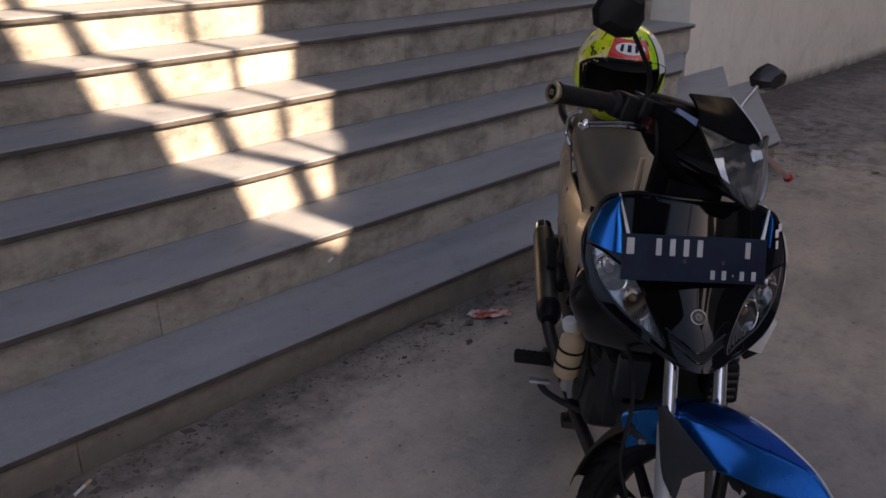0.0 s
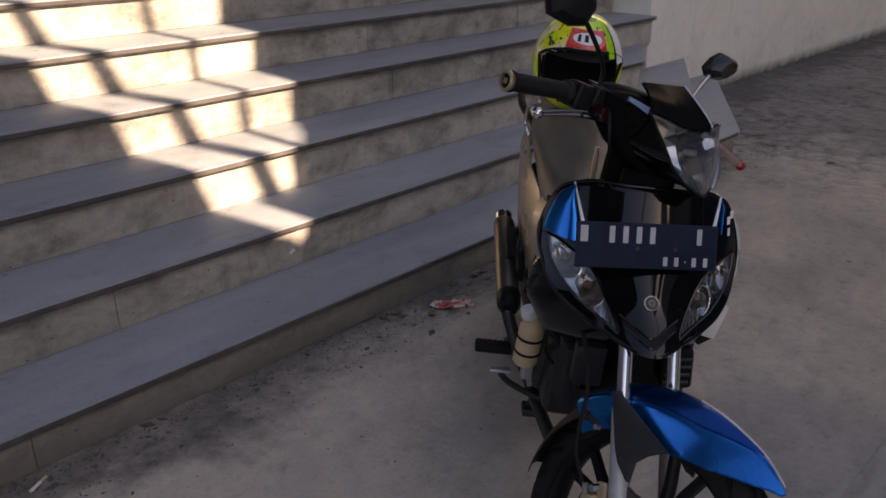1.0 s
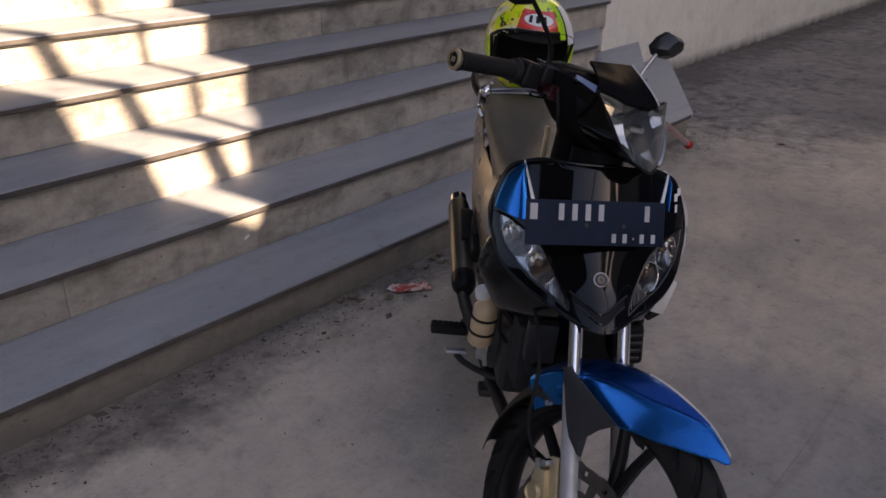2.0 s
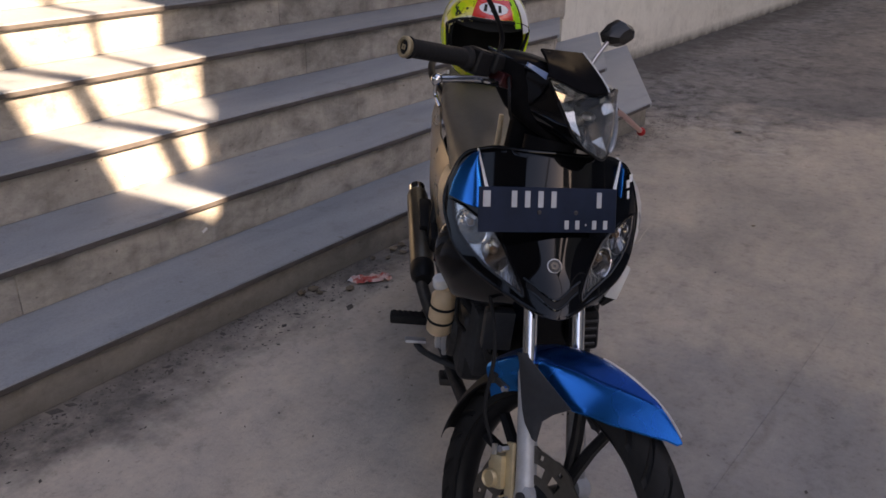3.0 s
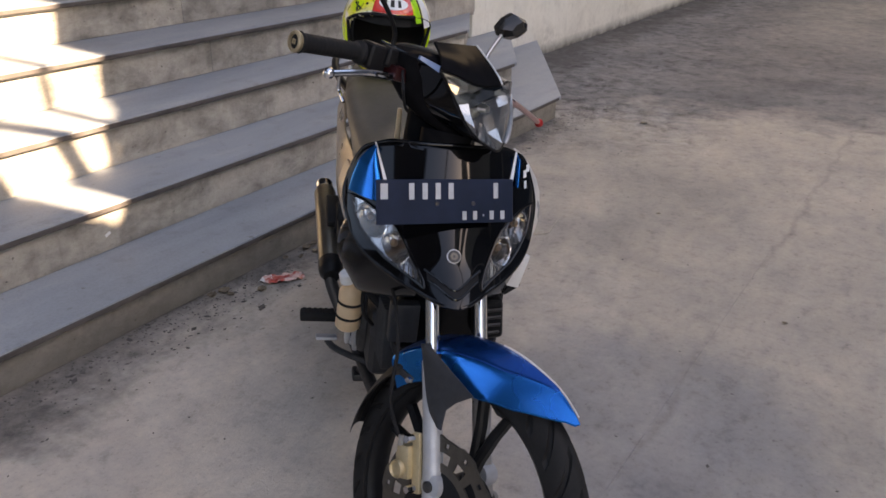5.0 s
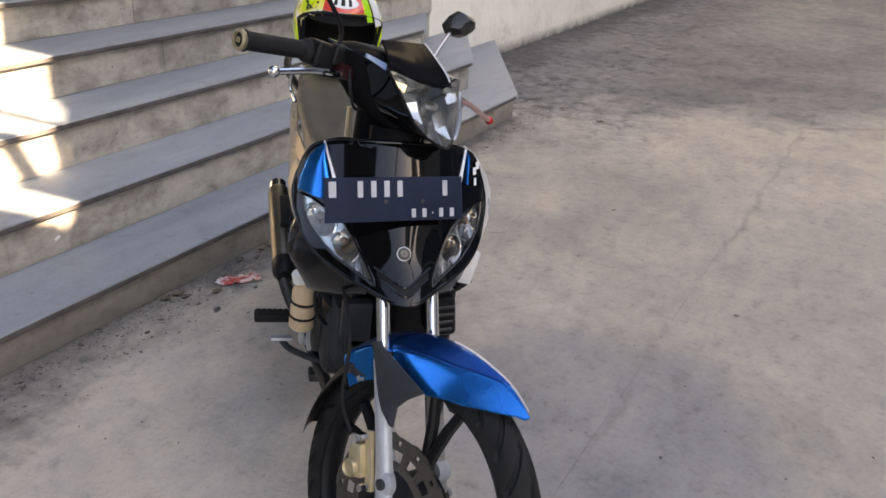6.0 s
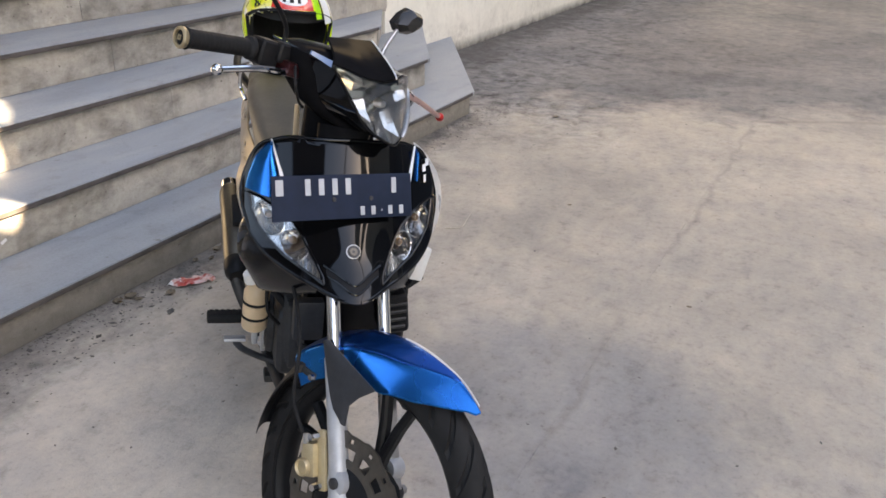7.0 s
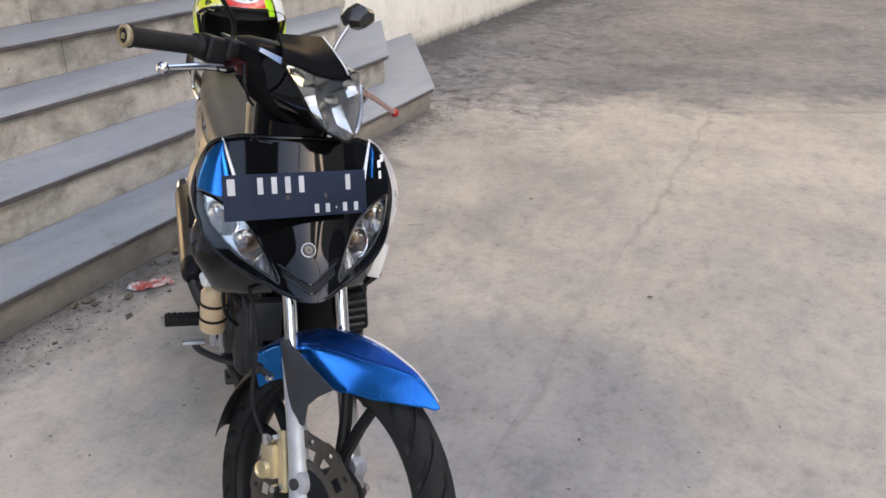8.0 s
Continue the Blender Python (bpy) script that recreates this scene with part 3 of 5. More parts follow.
for slope, x0, x1, low in ((-0.412, 4.166, 4.254, 5.22), (-0.092, 2.618, 2.664, 5.29)):
    bm = bmesh.new()
    loft(bm, [[(slope * z + x0, SY - 0.04, z), (slope * z + x1, SY - 0.04, z), (slope * z + x1, SY - 0.015, z), (slope * z + x0, SY - 0.015, z)] for z in (low, ZT)])
    tagged(part("sun_panel_bar", bm, IRON, smooth=False), "dark bar across the added panel's opening, shaping the sun patch", "bar", "bars of the opening", "structure")
# ---- the motorcycle: x ahead, y to its left, z up, origin on the ground under the front axle ----
bike = tagged(new("motorcycle"), "blue and black underbone motorcycle leaning on its side stand", "motorcycle")
bike.matrix_world = pose(1.752, 0.898, 0, 0, 0, 222.7) @ pose(0, 0, 0, 0, -1.14, 0) @ pose(0, 0, 0, -6.45, 0, 0)
HEAD, RAKE, STEER_DEG = Vector((-0.36, 0, 0.98)), Vector((-0.30, 0, 0.66)).normalized(), 36.0
STEER = Matrix.Translation(HEAD) @ Matrix.Rotation(radians(STEER_DEG), 4, RAKE) @ Matrix.Translation(-HEAD)
AXLE, REAR, TYRE_R = Vector((0.024, 0, 0.275)), Vector((-1.245, 0, 0.300)), 0.2755
STEER_W = Matrix.Translation(HEAD) @ Matrix.Rotation(radians(34.0), 4, RAKE) @ Matrix.Translation(-HEAD)


def turned(name, bm, material, parent=None, label="", sharp=35):
    """A part that turns with the handlebar."""
    bm.transform(STEER)
    return part(name, bm, material, parent or bike, label, sharp)


def forked(name, bm, material, parent=None, label="", sharp=35):
    """A part that turns with the front wheel."""
    bm.transform(STEER_W)
    return part(name, bm, material, parent or bike, label, sharp)


def fixed(name, bm, material, parent=None, label="", sharp=35):
    return part(name, bm, material, parent or bike, label, sharp)


def wheel(centre, side, put, name, disc_y):
    """A tyre with cut tread on a black cast wheel."""
    cx, cy, cz = centre
    bm = bmesh.new()
    prof, n = [], 520
    R, w = TYRE_R, 0.031
    for k in range(25):
        a = math.pi * k / 24
        prof.append((R - 0.054 + 0.054 * math.sin(a) ** 0.75, -w * math.cos(a)))
    prof += [(0.219, 0.020), (0.219, -0.020)]
    lathe(bm, prof, centre, (0, 1, 0), n, True)
    # slanted tread grooves: columns of the mesh sunk in, then the whole tread twisted towards its shoulders
    for v in bm.verts:
        d = v.co - Vector(centre)
        r = math.hypot(d.x, d.z)
        q = math.asin(min(1.0, abs(d.y) / w))
        a = math.atan2(d.z, d.x)
        ph = (a * 26 / (2 * math.pi) + (0.5 if d.y > 0 else 0) + 100.01) % 1.0
        y = d.y
        if r > R - 0.045 and ph < 0.22 and 0.16 < q < 1.36:
            r -= 0.006 * math.cos(q)
            y -= math.copysign(0.006 * math.sin(q), y)
        if r > 0.225:
            a -= 0.9 * q * 2 * math.pi / 26
        v.co = Vector((cx + r * math.cos(a), cy + y, cz + r * math.sin(a)))
    main = put("tyre", bm, TYRE, None, "", 28)
    main.name = name
    main["label"] = "black road tyre on a black cast wheel"
    bm = bmesh.new()
    lathe(bm, [(0.222, -0.021), (0.227, -0.025), (0.217, -0.026), (0.207, -0.017), (0.203, 0.0), (0.207, 0.017), (0.217, 0.026), (0.227, 0.025), (0.222, 0.021), (0.214, 0.0)], centre, (0, 1, 0), 64, True)
    put("rim", bm, SATIN, main)
    bm = bmesh.new()
    lathe(bm, [(0.0, -0.055), (0.030, -0.055), (0.034, -0.045), (0.052, -0.03), (0.055, 0.03), (0.034, 0.045), (0.03, 0.058), (0.0, 0.058)], centre, (0, 1, 0), 32)
    put("hub", bm, SATIN, main)
    for k in range(5):
        for off in (-0.16, 0.16):
            a0, a1 = 2 * math.pi * k / 5 + 0.32, 2 * math.pi * k / 5 + 0.32 + off
            bm = bmesh.new()
            rings = []
            for t in (0.0, 0.35, 0.7, 1.0):
                r = 0.045 + t * 0.158
                a = a0 + (a1 - a0) * t
                c, s = math.cos(a), math.sin(a)
                wd, th = 0.010 - 0.002 * t, 0.011
                rings.append([(cx + c * r - s * dx, cy + dy, cz + s * r + c * dx) for dx, dy in ((-wd, -th * 0.6), (-wd * 0.5, -th), (wd * 0.5, -th), (wd, -th * 0.6), (wd, th * 0.6), (wd * 0.5, th), (-wd * 0.5, th), (-wd, th * 0.6))])
            loft(bm, rings)
            put("spoke", bm, SATIN, main)
    if disc_y:
        disc(centre, disc_y, put, main)
    return main


def disc(centre, y, put, main):
    """A drilled brake disc on a black carrier."""
    cx, _, cz = centre
    bm = bmesh.new()
    nA, bands = 80, [0.072, 0.086, 0.096, 0.106, 0.115, 0.124, 0.132]
    grid = {}
    for s, yy in ((0, y - 0.002), (1, y + 0.002)):
        for b, r in enumerate(bands):
            for k in range(nA):
                a = 2 * math.pi * k / nA
                rr = r + (0.0022 * (1 if k % 8 < 4 else -1) if b == len(bands) - 1 else 0)
                grid[s, b, k] = bm.verts.new((cx + rr * math.cos(a), yy, cz + rr * math.sin(a)))
    open_cells = set()
    for k in range(nA):
        for b in range(len(bands) - 1):
            if b in (1, 2) and k % 5 in (1, 2, 3):
                open_cells.add((b, k))
            if b == 4 and k % 5 == 2:
                open_cells.add((b, k))
    for b in range(len(bands) - 1):
        for k in range(nA):
            j = (k + 1) % nA
            if (b, k) in open_cells:
                continue
            bm.faces.new((grid[0, b, k], grid[0, b, j], grid[0, b + 1, j], grid[0, b + 1, k]))
            bm.faces.new((grid[1, b, k], grid[1, b + 1, k], grid[1, b + 1, j], grid[1, b, j]))
    for b in range(len(bands)):
        for k in range(nA):
            j = (k + 1) % nA
            inner = b > 0 and (b - 1, k) not in open_cells
            outer = b < len(bands) - 1 and (b, k) not in open_cells
            if inner != outer:
                bm.faces.new((grid[0, b, k], grid[0, b, j], grid[1, b, j], grid[1, b, k]))
    put("brake_disc", bm, DISC, main, "drilled steel brake disc", 30)
    bm = bmesh.new()
    lathe(bm, [(0.03, y - 0.006), (0.060, y - 0.005), (0.071, y), (0.060, y + 0.008), (0.03, y + 0.012)], (cx, 0, cz), (0, 1, 0), 40, True)
    put("disc_carrier", bm, SATIN, main)


wheel(AXLE, -1, forked, "front_wheel", -0.062)
wheel(REAR, -1, fixed, "rear_wheel", 0)


def along_fork(z, y, fwd=0.0):
    return (0.024 - 0.526 * (z - 0.275) + fwd, y, z)


# front fork
for y, side in ((-0.064, "right"), (0.064, "left")):
    bm = bmesh.new()
    tube(bm, [along_fork(z, y) for z in (0.44, 0.52, 0.58, 0.622)], 0.0118, 20)
    leg = forked("fork_leg", bm, CHROME, None, "chrome fork tube in a grey alloy slider")
    bm = bmesh.new()
    tube(bm, [along_fork(z, y) for z in (0.258, 0.270, 0.30, 0.36, 0.45, 0.500, 0.508)], [0.018, 0.021, 0.0195, 0.0175, 0.0175, 0.0185, 0.016], 20)
    forked("slider", bm, ALLOY if y < 0 else STEEL, leg)
    bm = bmesh.new()
    rbox(bm, (0.022, y, 0.268), (0.05, 0.028, 0.045), 0.009)
    tube(bm, [(0.024, y - 0.022 * (1 if y < 0 else -1), 0.275), (0.024, y + 0.02 * (1 if y < 0 else -1), 0.275)], 0.012, 16)
    forked("axle_clamp", bm, ALLOY if y < 0 else IRON, leg)
    bm = bmesh.new()
    foot = Vector(along_fork(0.318, y, 0.006))
    out = -1 if y < 0 else 1
    lathe(bm, [(0.0, -0.016), (0.020, -0.016), (0.023, 0.0), (0.021, 0.014), (0.012, 0.017), (0.0, 0.017)], foot, (0, out, 0), 24)
    forked("slider_boss", bm, ALLOY, leg)
    bm = bmesh.new()
    lathe(bm, [(0.0, 0.015), (0.010, 0.015), (0.010, 0.021), (0.007, 0.023), (0.0, 0.023)], foot, (0, out, 0), 16)
    forked("boss_bolt", bm, IRON, leg)
    bm = bmesh.new()
    tube(bm, [(0.024, y * 1.30, 0.275), (0.024, y * 1.55, 0.275)], 0.010, 6)
    forked("axle_nut", bm, STEEL, leg)
    bm = bmesh.new()
    tube(bm, [along_fork(z, y) for z in (0.504, 0.514)], 0.0165, 20)
    forked("dust_seal", bm, RUBBER, leg)
bm = bmesh.new()
rbox(bm, along_fork(0.60, 0, -0.04), (0.04, 0.10, 0.03), 0.008)
forked("fork_bridge", bm, IRON)
bm = bmesh.new()
tube(bm, [(0.024, -0.07, 0.275), (0.024, 0.07, 0.275)], 0.008, 12)
forked("axle", bm, STEEL)

# gold brake caliper behind the right fork leg, with its hose
CAL = Matrix.Translation((-0.055, -0.082, 0.325)) @ Matrix.Rotation(radians(-26), 4, "Y")


def cal(name, bm, material, parent=None, label=""):
    bm.transform(CAL)
    return forked(name, bm, material, parent, label)


bm = bmesh.new()
rbox(bm, (0.002, 0, 0.002), (0.030, 0.028, 0.060), 0.008)
rbox(bm, (-0.010, 0.004, -0.004), (0.028, 0.02, 0.044), 0.006)
caliper = cal("brake_caliper", bm, GOLD, None, "gold brake caliper")
for dz in (-0.010,):
    bm = bmesh.new()
    lathe(bm, [(0.0, 0.0), (0.0165, 0.0), (0.0165, 0.006), (0.0145, 0.010), (0.0140, 0.010), (0.012, 0.006), (0.009, 0.006), (0.0, 0.008)], (-0.006, -0.012, dz), (0, -1, 0), 20)
    cal("piston_housing", bm, GOLD, caliper)
for dx, dz in ((0.022, 0.045), (0.024, -0.040)):
    bm = bmesh.new()
    tube(bm, [(dx, -0.006, dz), (dx, -0.024, dz)], 0.0068, 6)
    cal("bolt", bm, CHROME, caliper)
bm = bmesh.new()
rbox(bm, (0.024, 0.002, 0.002), (0.018, 0.010, 0.105), 0.004)
cal("caliper_bracket", bm, GOLD, caliper)
bm = bmesh.new()
tube(bm, [(-0.004, -0.010, 0.030), (-0.004, -0.010, 0.048)], 0.005, 8)
cal("bleed_nipple", bm, STEEL, caliper)
bm = bmesh.new()
tube(bm, bent([(-0.085, -0.095, 0.365), (-0.125, -0.10, 0.41), (-0.150, -0.10, 0.50), (-0.20, -0.085, 0.55), (-0.28, -0.06, 0.60), (-0.33, -0.04, 0.66)]), 0.0036, 10)
forked("brake_hose", bm, RUBBER)
bm = bmesh.new()
rbox(bm, (-0.118, -0.090, 0.462), (0.034, 0.006, 0.012), 0.002)
rbox(bm, (-0.140, -0.093, 0.462), (0.012, 0.014, 0.018), 0.003)
clamp = forked("hose_clamp", bm, IRON)
bm = bmesh.new()
tube(bm, [(-0.104, -0.092, 0.462), (-0.104, -0.100, 0.462)], 0.0055, 6)
forked("clamp_bolt", bm, CHROME, clamp)


# front fender: blue nose with a ridge, black tail, black side stays
def fender_point(ang, u, r0, half, ridge, droop):
    a = radians(ang)
    r = r0 + ridge * (1 - abs(u)) - droop * abs(u) ** 1.6
    return (AXLE.x + r * math.cos(a), half * u, AXLE.z + r * math.sin(a))


def eased(table, x, w=0.010):
    """A rounded reading of a table, mirrored at zero."""
    return sum(curve_of(table, abs(x + w * k / 4)) for k in range(-4, 5)) / 9


def nose(s, u):
    """A crown that narrows towards the tip, a crease, then flat steep sides."""
    a = radians(142 - 81.5 * s)
    half = eased([(0, 0.060), (0.35, 0.064), (0.65, 0.055), (0.80, 0.046), (0.92, 0.030), (0.97, 0.015), (1, 0.003)], s, 0.03)
    low = eased([(0, 0.227), (0.3, 0.224), (0.61, 0.221), (0.80, 0.246), (0.92, 0.279), (0.97, 0.297), (1, 0.309)], s, 0.03)
    crown = eased([(0, 0.88), (0.45, 0.85), (0.65, 0.62), (0.80, 0.30), (0.86, 0.06), (1, 0.03)], s, 0.04)
    w = 2 * u - 1
    p = min(1.0, abs(w) / 0.55)
    side = max(0.0, (abs(w) - 0.55) / 0.45)
    top = eased([(0, 0.300), (0.45, 0.301), (0.65, 0.304), (0.78, 0.307), (0.86, 0.3115), (1, 0.3105)], s, 0.04)
    mid = eased([(0, 0.284), (0.2, 0.283), (0.4, 0.274), (0.65, 0.277), (0.80, 0.299), (0.86, 0.3085), (1, 0.3095)], s, 0.04)
    r = top + (mid - top) * p ** 1.7 + (low - mid) * side
    y = half * math.copysign(crown * p + (1 - crown) * side, w)
    return (AXLE.x + r * math.cos(a), y, AXLE.z + r * math.sin(a))


bm = bmesh.new()
sheet(bm, nose, 36, 24, (0, 0, -0.003))
fender = forked("front_fender", bm, BLUE, None, "metallic blue pointed front fender", 22)
# crown laid over in a darker blue than the sides
bm = bmesh.new()
sheet(bm, lambda s, u: Vector(nose(0.03 + 0.83 * s, 0.5 + (u - 0.5) * 0.548)) + Vector((0.0, 0, 0.0018)), 30, 14, (0, 0, -0.0012))
forked("crown_panel", bm, NAVY, fender, "dark navy crown of the fender", 60)
# white strip painted as the highlight along the fender's ridge
bm = bmesh.new()
sheet(bm, lambda s, u: Vector(nose(0.55 + 0.43 * s, 0.5 + (u - 0.5) * (0.018 + 0.08 * s * (1 - s)))) + Vector((0.002, 0, 0.0042)), 14, 2, (0, 0, -0.003))
forked("ridge_glint", bm, WHITE, fender, "white strip painted as the ridge highlight")


def tail(s, u):
    ang = 142 + 41 * s
    half = curve_of([(0, 0.060), (0.6, 0.056), (1, 0.050)], s)
    return fender_point(ang, 2 * u - 1, 0.284 + 0.010 * s, half, 0.004, 0.030)


bm = bmesh.new()
sheet(bm, tail, 20, 12, (0.002, 0, -0.002))
forked("fender_tail", bm, SATIN, fender, "satin black rear half of the fender", 25)
for sgn in (-1, 1):
    bm = bmesh.new()
    rows = [[(-0.104, 0.534), (-0.118, 0.524)], [(-0.052, 0.523), (-0.099, 0.498)], [(0.0272, 0.508), (-0.077, 0.466)], [(-0.001, 0.479), (-0.062, 0.446)], [(-0.0157, 0.4555), (-0.047, 0.431)], [(-0.010, 0.420), (-0.0254, 0.4207)]]

    def stay(a, b, rows=rows, sgn=sgn):
        k = min(int(a * 5), 4)
        f = a * 5 - k
        p = [Vector((*rows[k][i], 0)).lerp(Vector((*rows[k + 1][i], 0)), f) for i in (0, 1)]
        q = p[0].lerp(p[1], b)
        y = 0.084 + 0.003 * math.sin(math.pi * b) - 0.002 * b
        return (q.x, sgn * y, q.y)

    sheet(bm, stay, 15, 6, (0, -0.003 * sgn, 0))
    forked("fender_stay", bm, DARK, fender, "dark grey plastic side stay")

# ---- front shield with the turn signals ----
Z_LOW = [(0, 0.617), (0.02, 0.618), (0.045, 0.622), (0.082, 0.631), (0.124, 0.645), (0.150, 0.658), (0.168, 0.676), (0.178, 0.700), (0.1835, 0.738)]
Z_TOP = [(0, 0.850), (0.10, 0.844), (0.147, 0.826), (0.166, 0.800), (0.178, 0.768), (0.1835, 0.740)]
EYE_LOW = [(0.052, 0.634), (0.089, 0.650), (0.116, 0.661), (0.137, 0.675), (0.157, 0.695), (0.166, 0.715), (0.171, 0.7385)]
EYE_TOP = [(0.052, 0.642), (0.063, 0.661), (0.075, 0.680), (0.085, 0.697), (0.097, 0.712), (0.122, 0.727), (0.151, 0.738), (0.171, 0.7400)]


def shield_x(y, z, out=0.0):
    d = z - 0.668
    bulge = max(0.0, min(0.026, 0.011 - 0.20 * (z - 0.70))) * max(0.0, 1 - (y / 0.075) ** 2) ** 2
    return -0.1422 - 3.2 * y * y - 0.8 * d + 0.2 * (math.sqrt(d * d + 0.0002) - 0.014) + bulge + out


def shield(lo, hi, y0, y1, out=0.0):
    def at(u, v):
        y = y0 + (y1 - y0) * u
        a, b = lo(abs(y)), hi(abs(y))
        z = a + (b - a) * v
        return (shield_x(y, z, out), y, z)
    return at


z_low, z_top = (lambda y: eased(Z_LOW, y)), (lambda y: eased(Z_TOP, y))
eye_low, eye_top = (lambda y: curve_of(EYE_LOW, y)), (lambda y: curve_of(EYE_TOP, y))
bm = bmesh.new()
sheet(bm, shield(z_low, z_top, -0.052, 0.052), 24, 36, (-0.012, 0, 0))
shell = fixed("front_shield", bm, GLOSS, None, "gloss black leg shield with blue shoulders", 60)
for sgn in (-1, 1):
    bm = bmesh.new()
    sheet(bm, shield(eye_top, z_top, sgn * 0.0521, sgn * 0.183), 24, 20, (-0.012, 0, 0))
    fixed("upper_panel", bm, GLOSS, shell, "", 60)
    bm = bmesh.new()
    sheet(bm, shield(z_low, eye_low, sgn * 0.0521, sgn * 0.183, 0.0005), 24, 6, (-0.014, 0, 0))
    fixed("lower_lip", bm, GLOSS, shell, "", 60)
    # blue shoulder between the lens and the top corner
    bm = bmesh.new()

    def shoulder(u, v, sgn=sgn):
        z = 0.746 + 0.086 * v if sgn < 0 else 0.780 + 0.052 * v
        y0 = 0.118 + 0.014 * v + 0.010 * max(0, 0.35 - v) if sgn < 0 else 0.130 + 0.004 * v
        y1 = max(y0 + 0.0005, min(0.1775, float(np.interp(z, [q for _, q in Z_TOP[::-1]], [p for p, _ in Z_TOP[::-1]])) - 0.0055))
        if sgn > 0:
            y1 = max(y0 + 0.0005, min(y1, 0.138 + 0.010 * v))
        y = y0 + (y1 - y0) * u
        return (shield_x(y, z, 0.0025 + 0.013 * math.sin(math.pi * u ** 0.8)), sgn * y, z)
    sheet(bm, shoulder, 14, 16, (-0.004, 0, 0))
    fixed("blue_shoulder", bm, BLUE, shell, "metallic blue shoulder panel", 60)
    # bright blade on the inner edge of the shoulder
    bm = bmesh.new()
    sheet(bm, lambda u, v, sgn=sgn: (shield_x(0.110 + 0.022 * v + 0.006 * u, 0.770 + 0.065 * v, 0.002 + 0.006 * u), sgn * (0.110 + 0.022 * v + (0.007 - 0.004 * v) * u), 0.770 + 0.065 * v), 3, 10, (-0.004, 0, 0))
    fixed("shoulder_trim", bm, SILVERPAINT, shell, "thin pale silver trim blade")
    # outer edge bead, from the top corner round to the chin
    bm = bmesh.new()
    edge = [(y, z_top(y)) for y in (0.0, 0.05, 0.10, 0.125, 0.147, 0.158, 0.166, 0.173, 0.178)] + [(0.1835, 0.739)] + [(y, z_low(y)) for y in (0.1805, 0.178, 0.173, 0.168, 0.16, 0.15, 0.137, 0.124, 0.10, 0.082, 0.06, 0.045, 0.02, 0.0)]
    tube(bm, bent([(shield_x(y, z, -0.006), sgn * y, z) for y, z in edge], 3), 0.0046, 12)
    fixed("edge_bead", bm, GLOSS, shell)
    # side of the shield, running back
    bm = bmesh.new()

    def flank(u, v, sgn=sgn):
        k = (4 if sgn > 0 else 7) + u * (15 if sgn > 0 else 12)
        i = min(int(k), len(edge) - 2)
        y = edge[i][0] + (edge[i + 1][0] - edge[i][0]) * (k - i)
        z = edge[i][1] + (edge[i + 1][1] - edge[i][1]) * (k - i)
        return (shield_x(y, z, -0.008) - 0.070 * v, sgn * (y + (0.038 if sgn > 0 else 0.010) * v * math.sin(math.pi * (0.08 + 0.86 * u))), z - 0.004 * v)
    sheet(bm, flank, 30, 5, (0, -0.004 * sgn, 0))
    # one side's tan holds the warm light of the sunlit steps
    fixed("flank", bm, SILVERPAINT if sgn > 0 else WARM_SILVER, shell, "pale side strip of the shield")
    # lower wing, behind and below the lip
    bm = bmesh.new()

    def wing(u, v, sgn=sgn):
        y = 0.045 + 0.122 * u
        hi = z_low(min(y, 0.165)) + 0.002
        lo = curve_of([(0, 0.585), (0.25, 0.560), (0.8, 0.530), (1, 0.560)], u)
        z = hi + (lo - hi) * v
        x = shield_x(min(y, 0.17), z_low(min(y, 0.165)), -0.024) - 0.075 * v ** 1.3 - 0.02 * u * v
        return (x, sgn * (y + 0.012 * math.sin(math.pi * v)), z + 0.006 * math.sin(2 * math.pi * v))
    sheet(bm, wing, 16, 16, (-0.004, 0, 0))
    fixed("lower_wing", bm, VISOR, shell, "", 60)
    bm = bmesh.new()
    sheet(bm, lambda u, v, sgn=sgn: (wing(1, v)[0] - (0.06 if sgn > 0 else 0.02) * u, sgn * (abs(wing(1, v)[1]) + 0.008 * math.sin(math.pi * u * 0.6)), wing(1, v)[2] + 0.02 * u), 6, 10, (0, -0.004 * sgn, 0))
    fixed("wing_side", bm, SILVERPAINT if sgn > 0 else GLOSS, shell)
    # inner face of the shield, towards the rider's leg
    bm = bmesh.new()
    sheet(bm, lambda u, v, sgn=sgn: (-0.33 - 0.08 * v - 0.10 * u * u + 0.03 * math.sin(math.pi * v), sgn * (0.01 + 0.165 * u - 0.03 * v * u), 0.55 + 0.19 * v), 8, 10, (-0.004, 0, 0))
    fixed("inner_panel", bm, VISOR, shell)
    # turn signal: two round chrome bowls behind a clear lens
    bm = bmesh.new()
    sheet(bm, shield(lambda y: eye_low(y) + 0.001, lambda y: eye_top(y) - 0.001, sgn * 0.0535, sgn * 0.170, 0.003), 28, 8, (-0.002, 0, 0))
    lens = fixed("turn_signal", bm, GLASS, None, "clear turn signal lens over two round chrome bowls", 60)
    lens.visible_shadow = False
    BOWLS = ((0.136, 0.709, 0.0255), (0.0965, 0.6785, 0.0225))
    bm = bmesh.new()

    def bowl(u, v, sgn=sgn):
        y = 0.0525 + 0.1185 * u
        z = eye_low(y) + (eye_top(y) - eye_low(y)) * v
        deep = 0.006
        for cy, cz, r in BOWLS:
            d = math.hypot(y - cy, z - cz) / r
            if d < 1:
                deep = 0.007 + 0.030 * (1 - d * d)
        return (shield_x(y, z) - deep, sgn * y, z)
    sheet(bm, bowl, 84, 40, (-0.003, 0, 0))
    fixed("reflector", bm, SIGNAL, lens, "bright chrome reflector", 40)
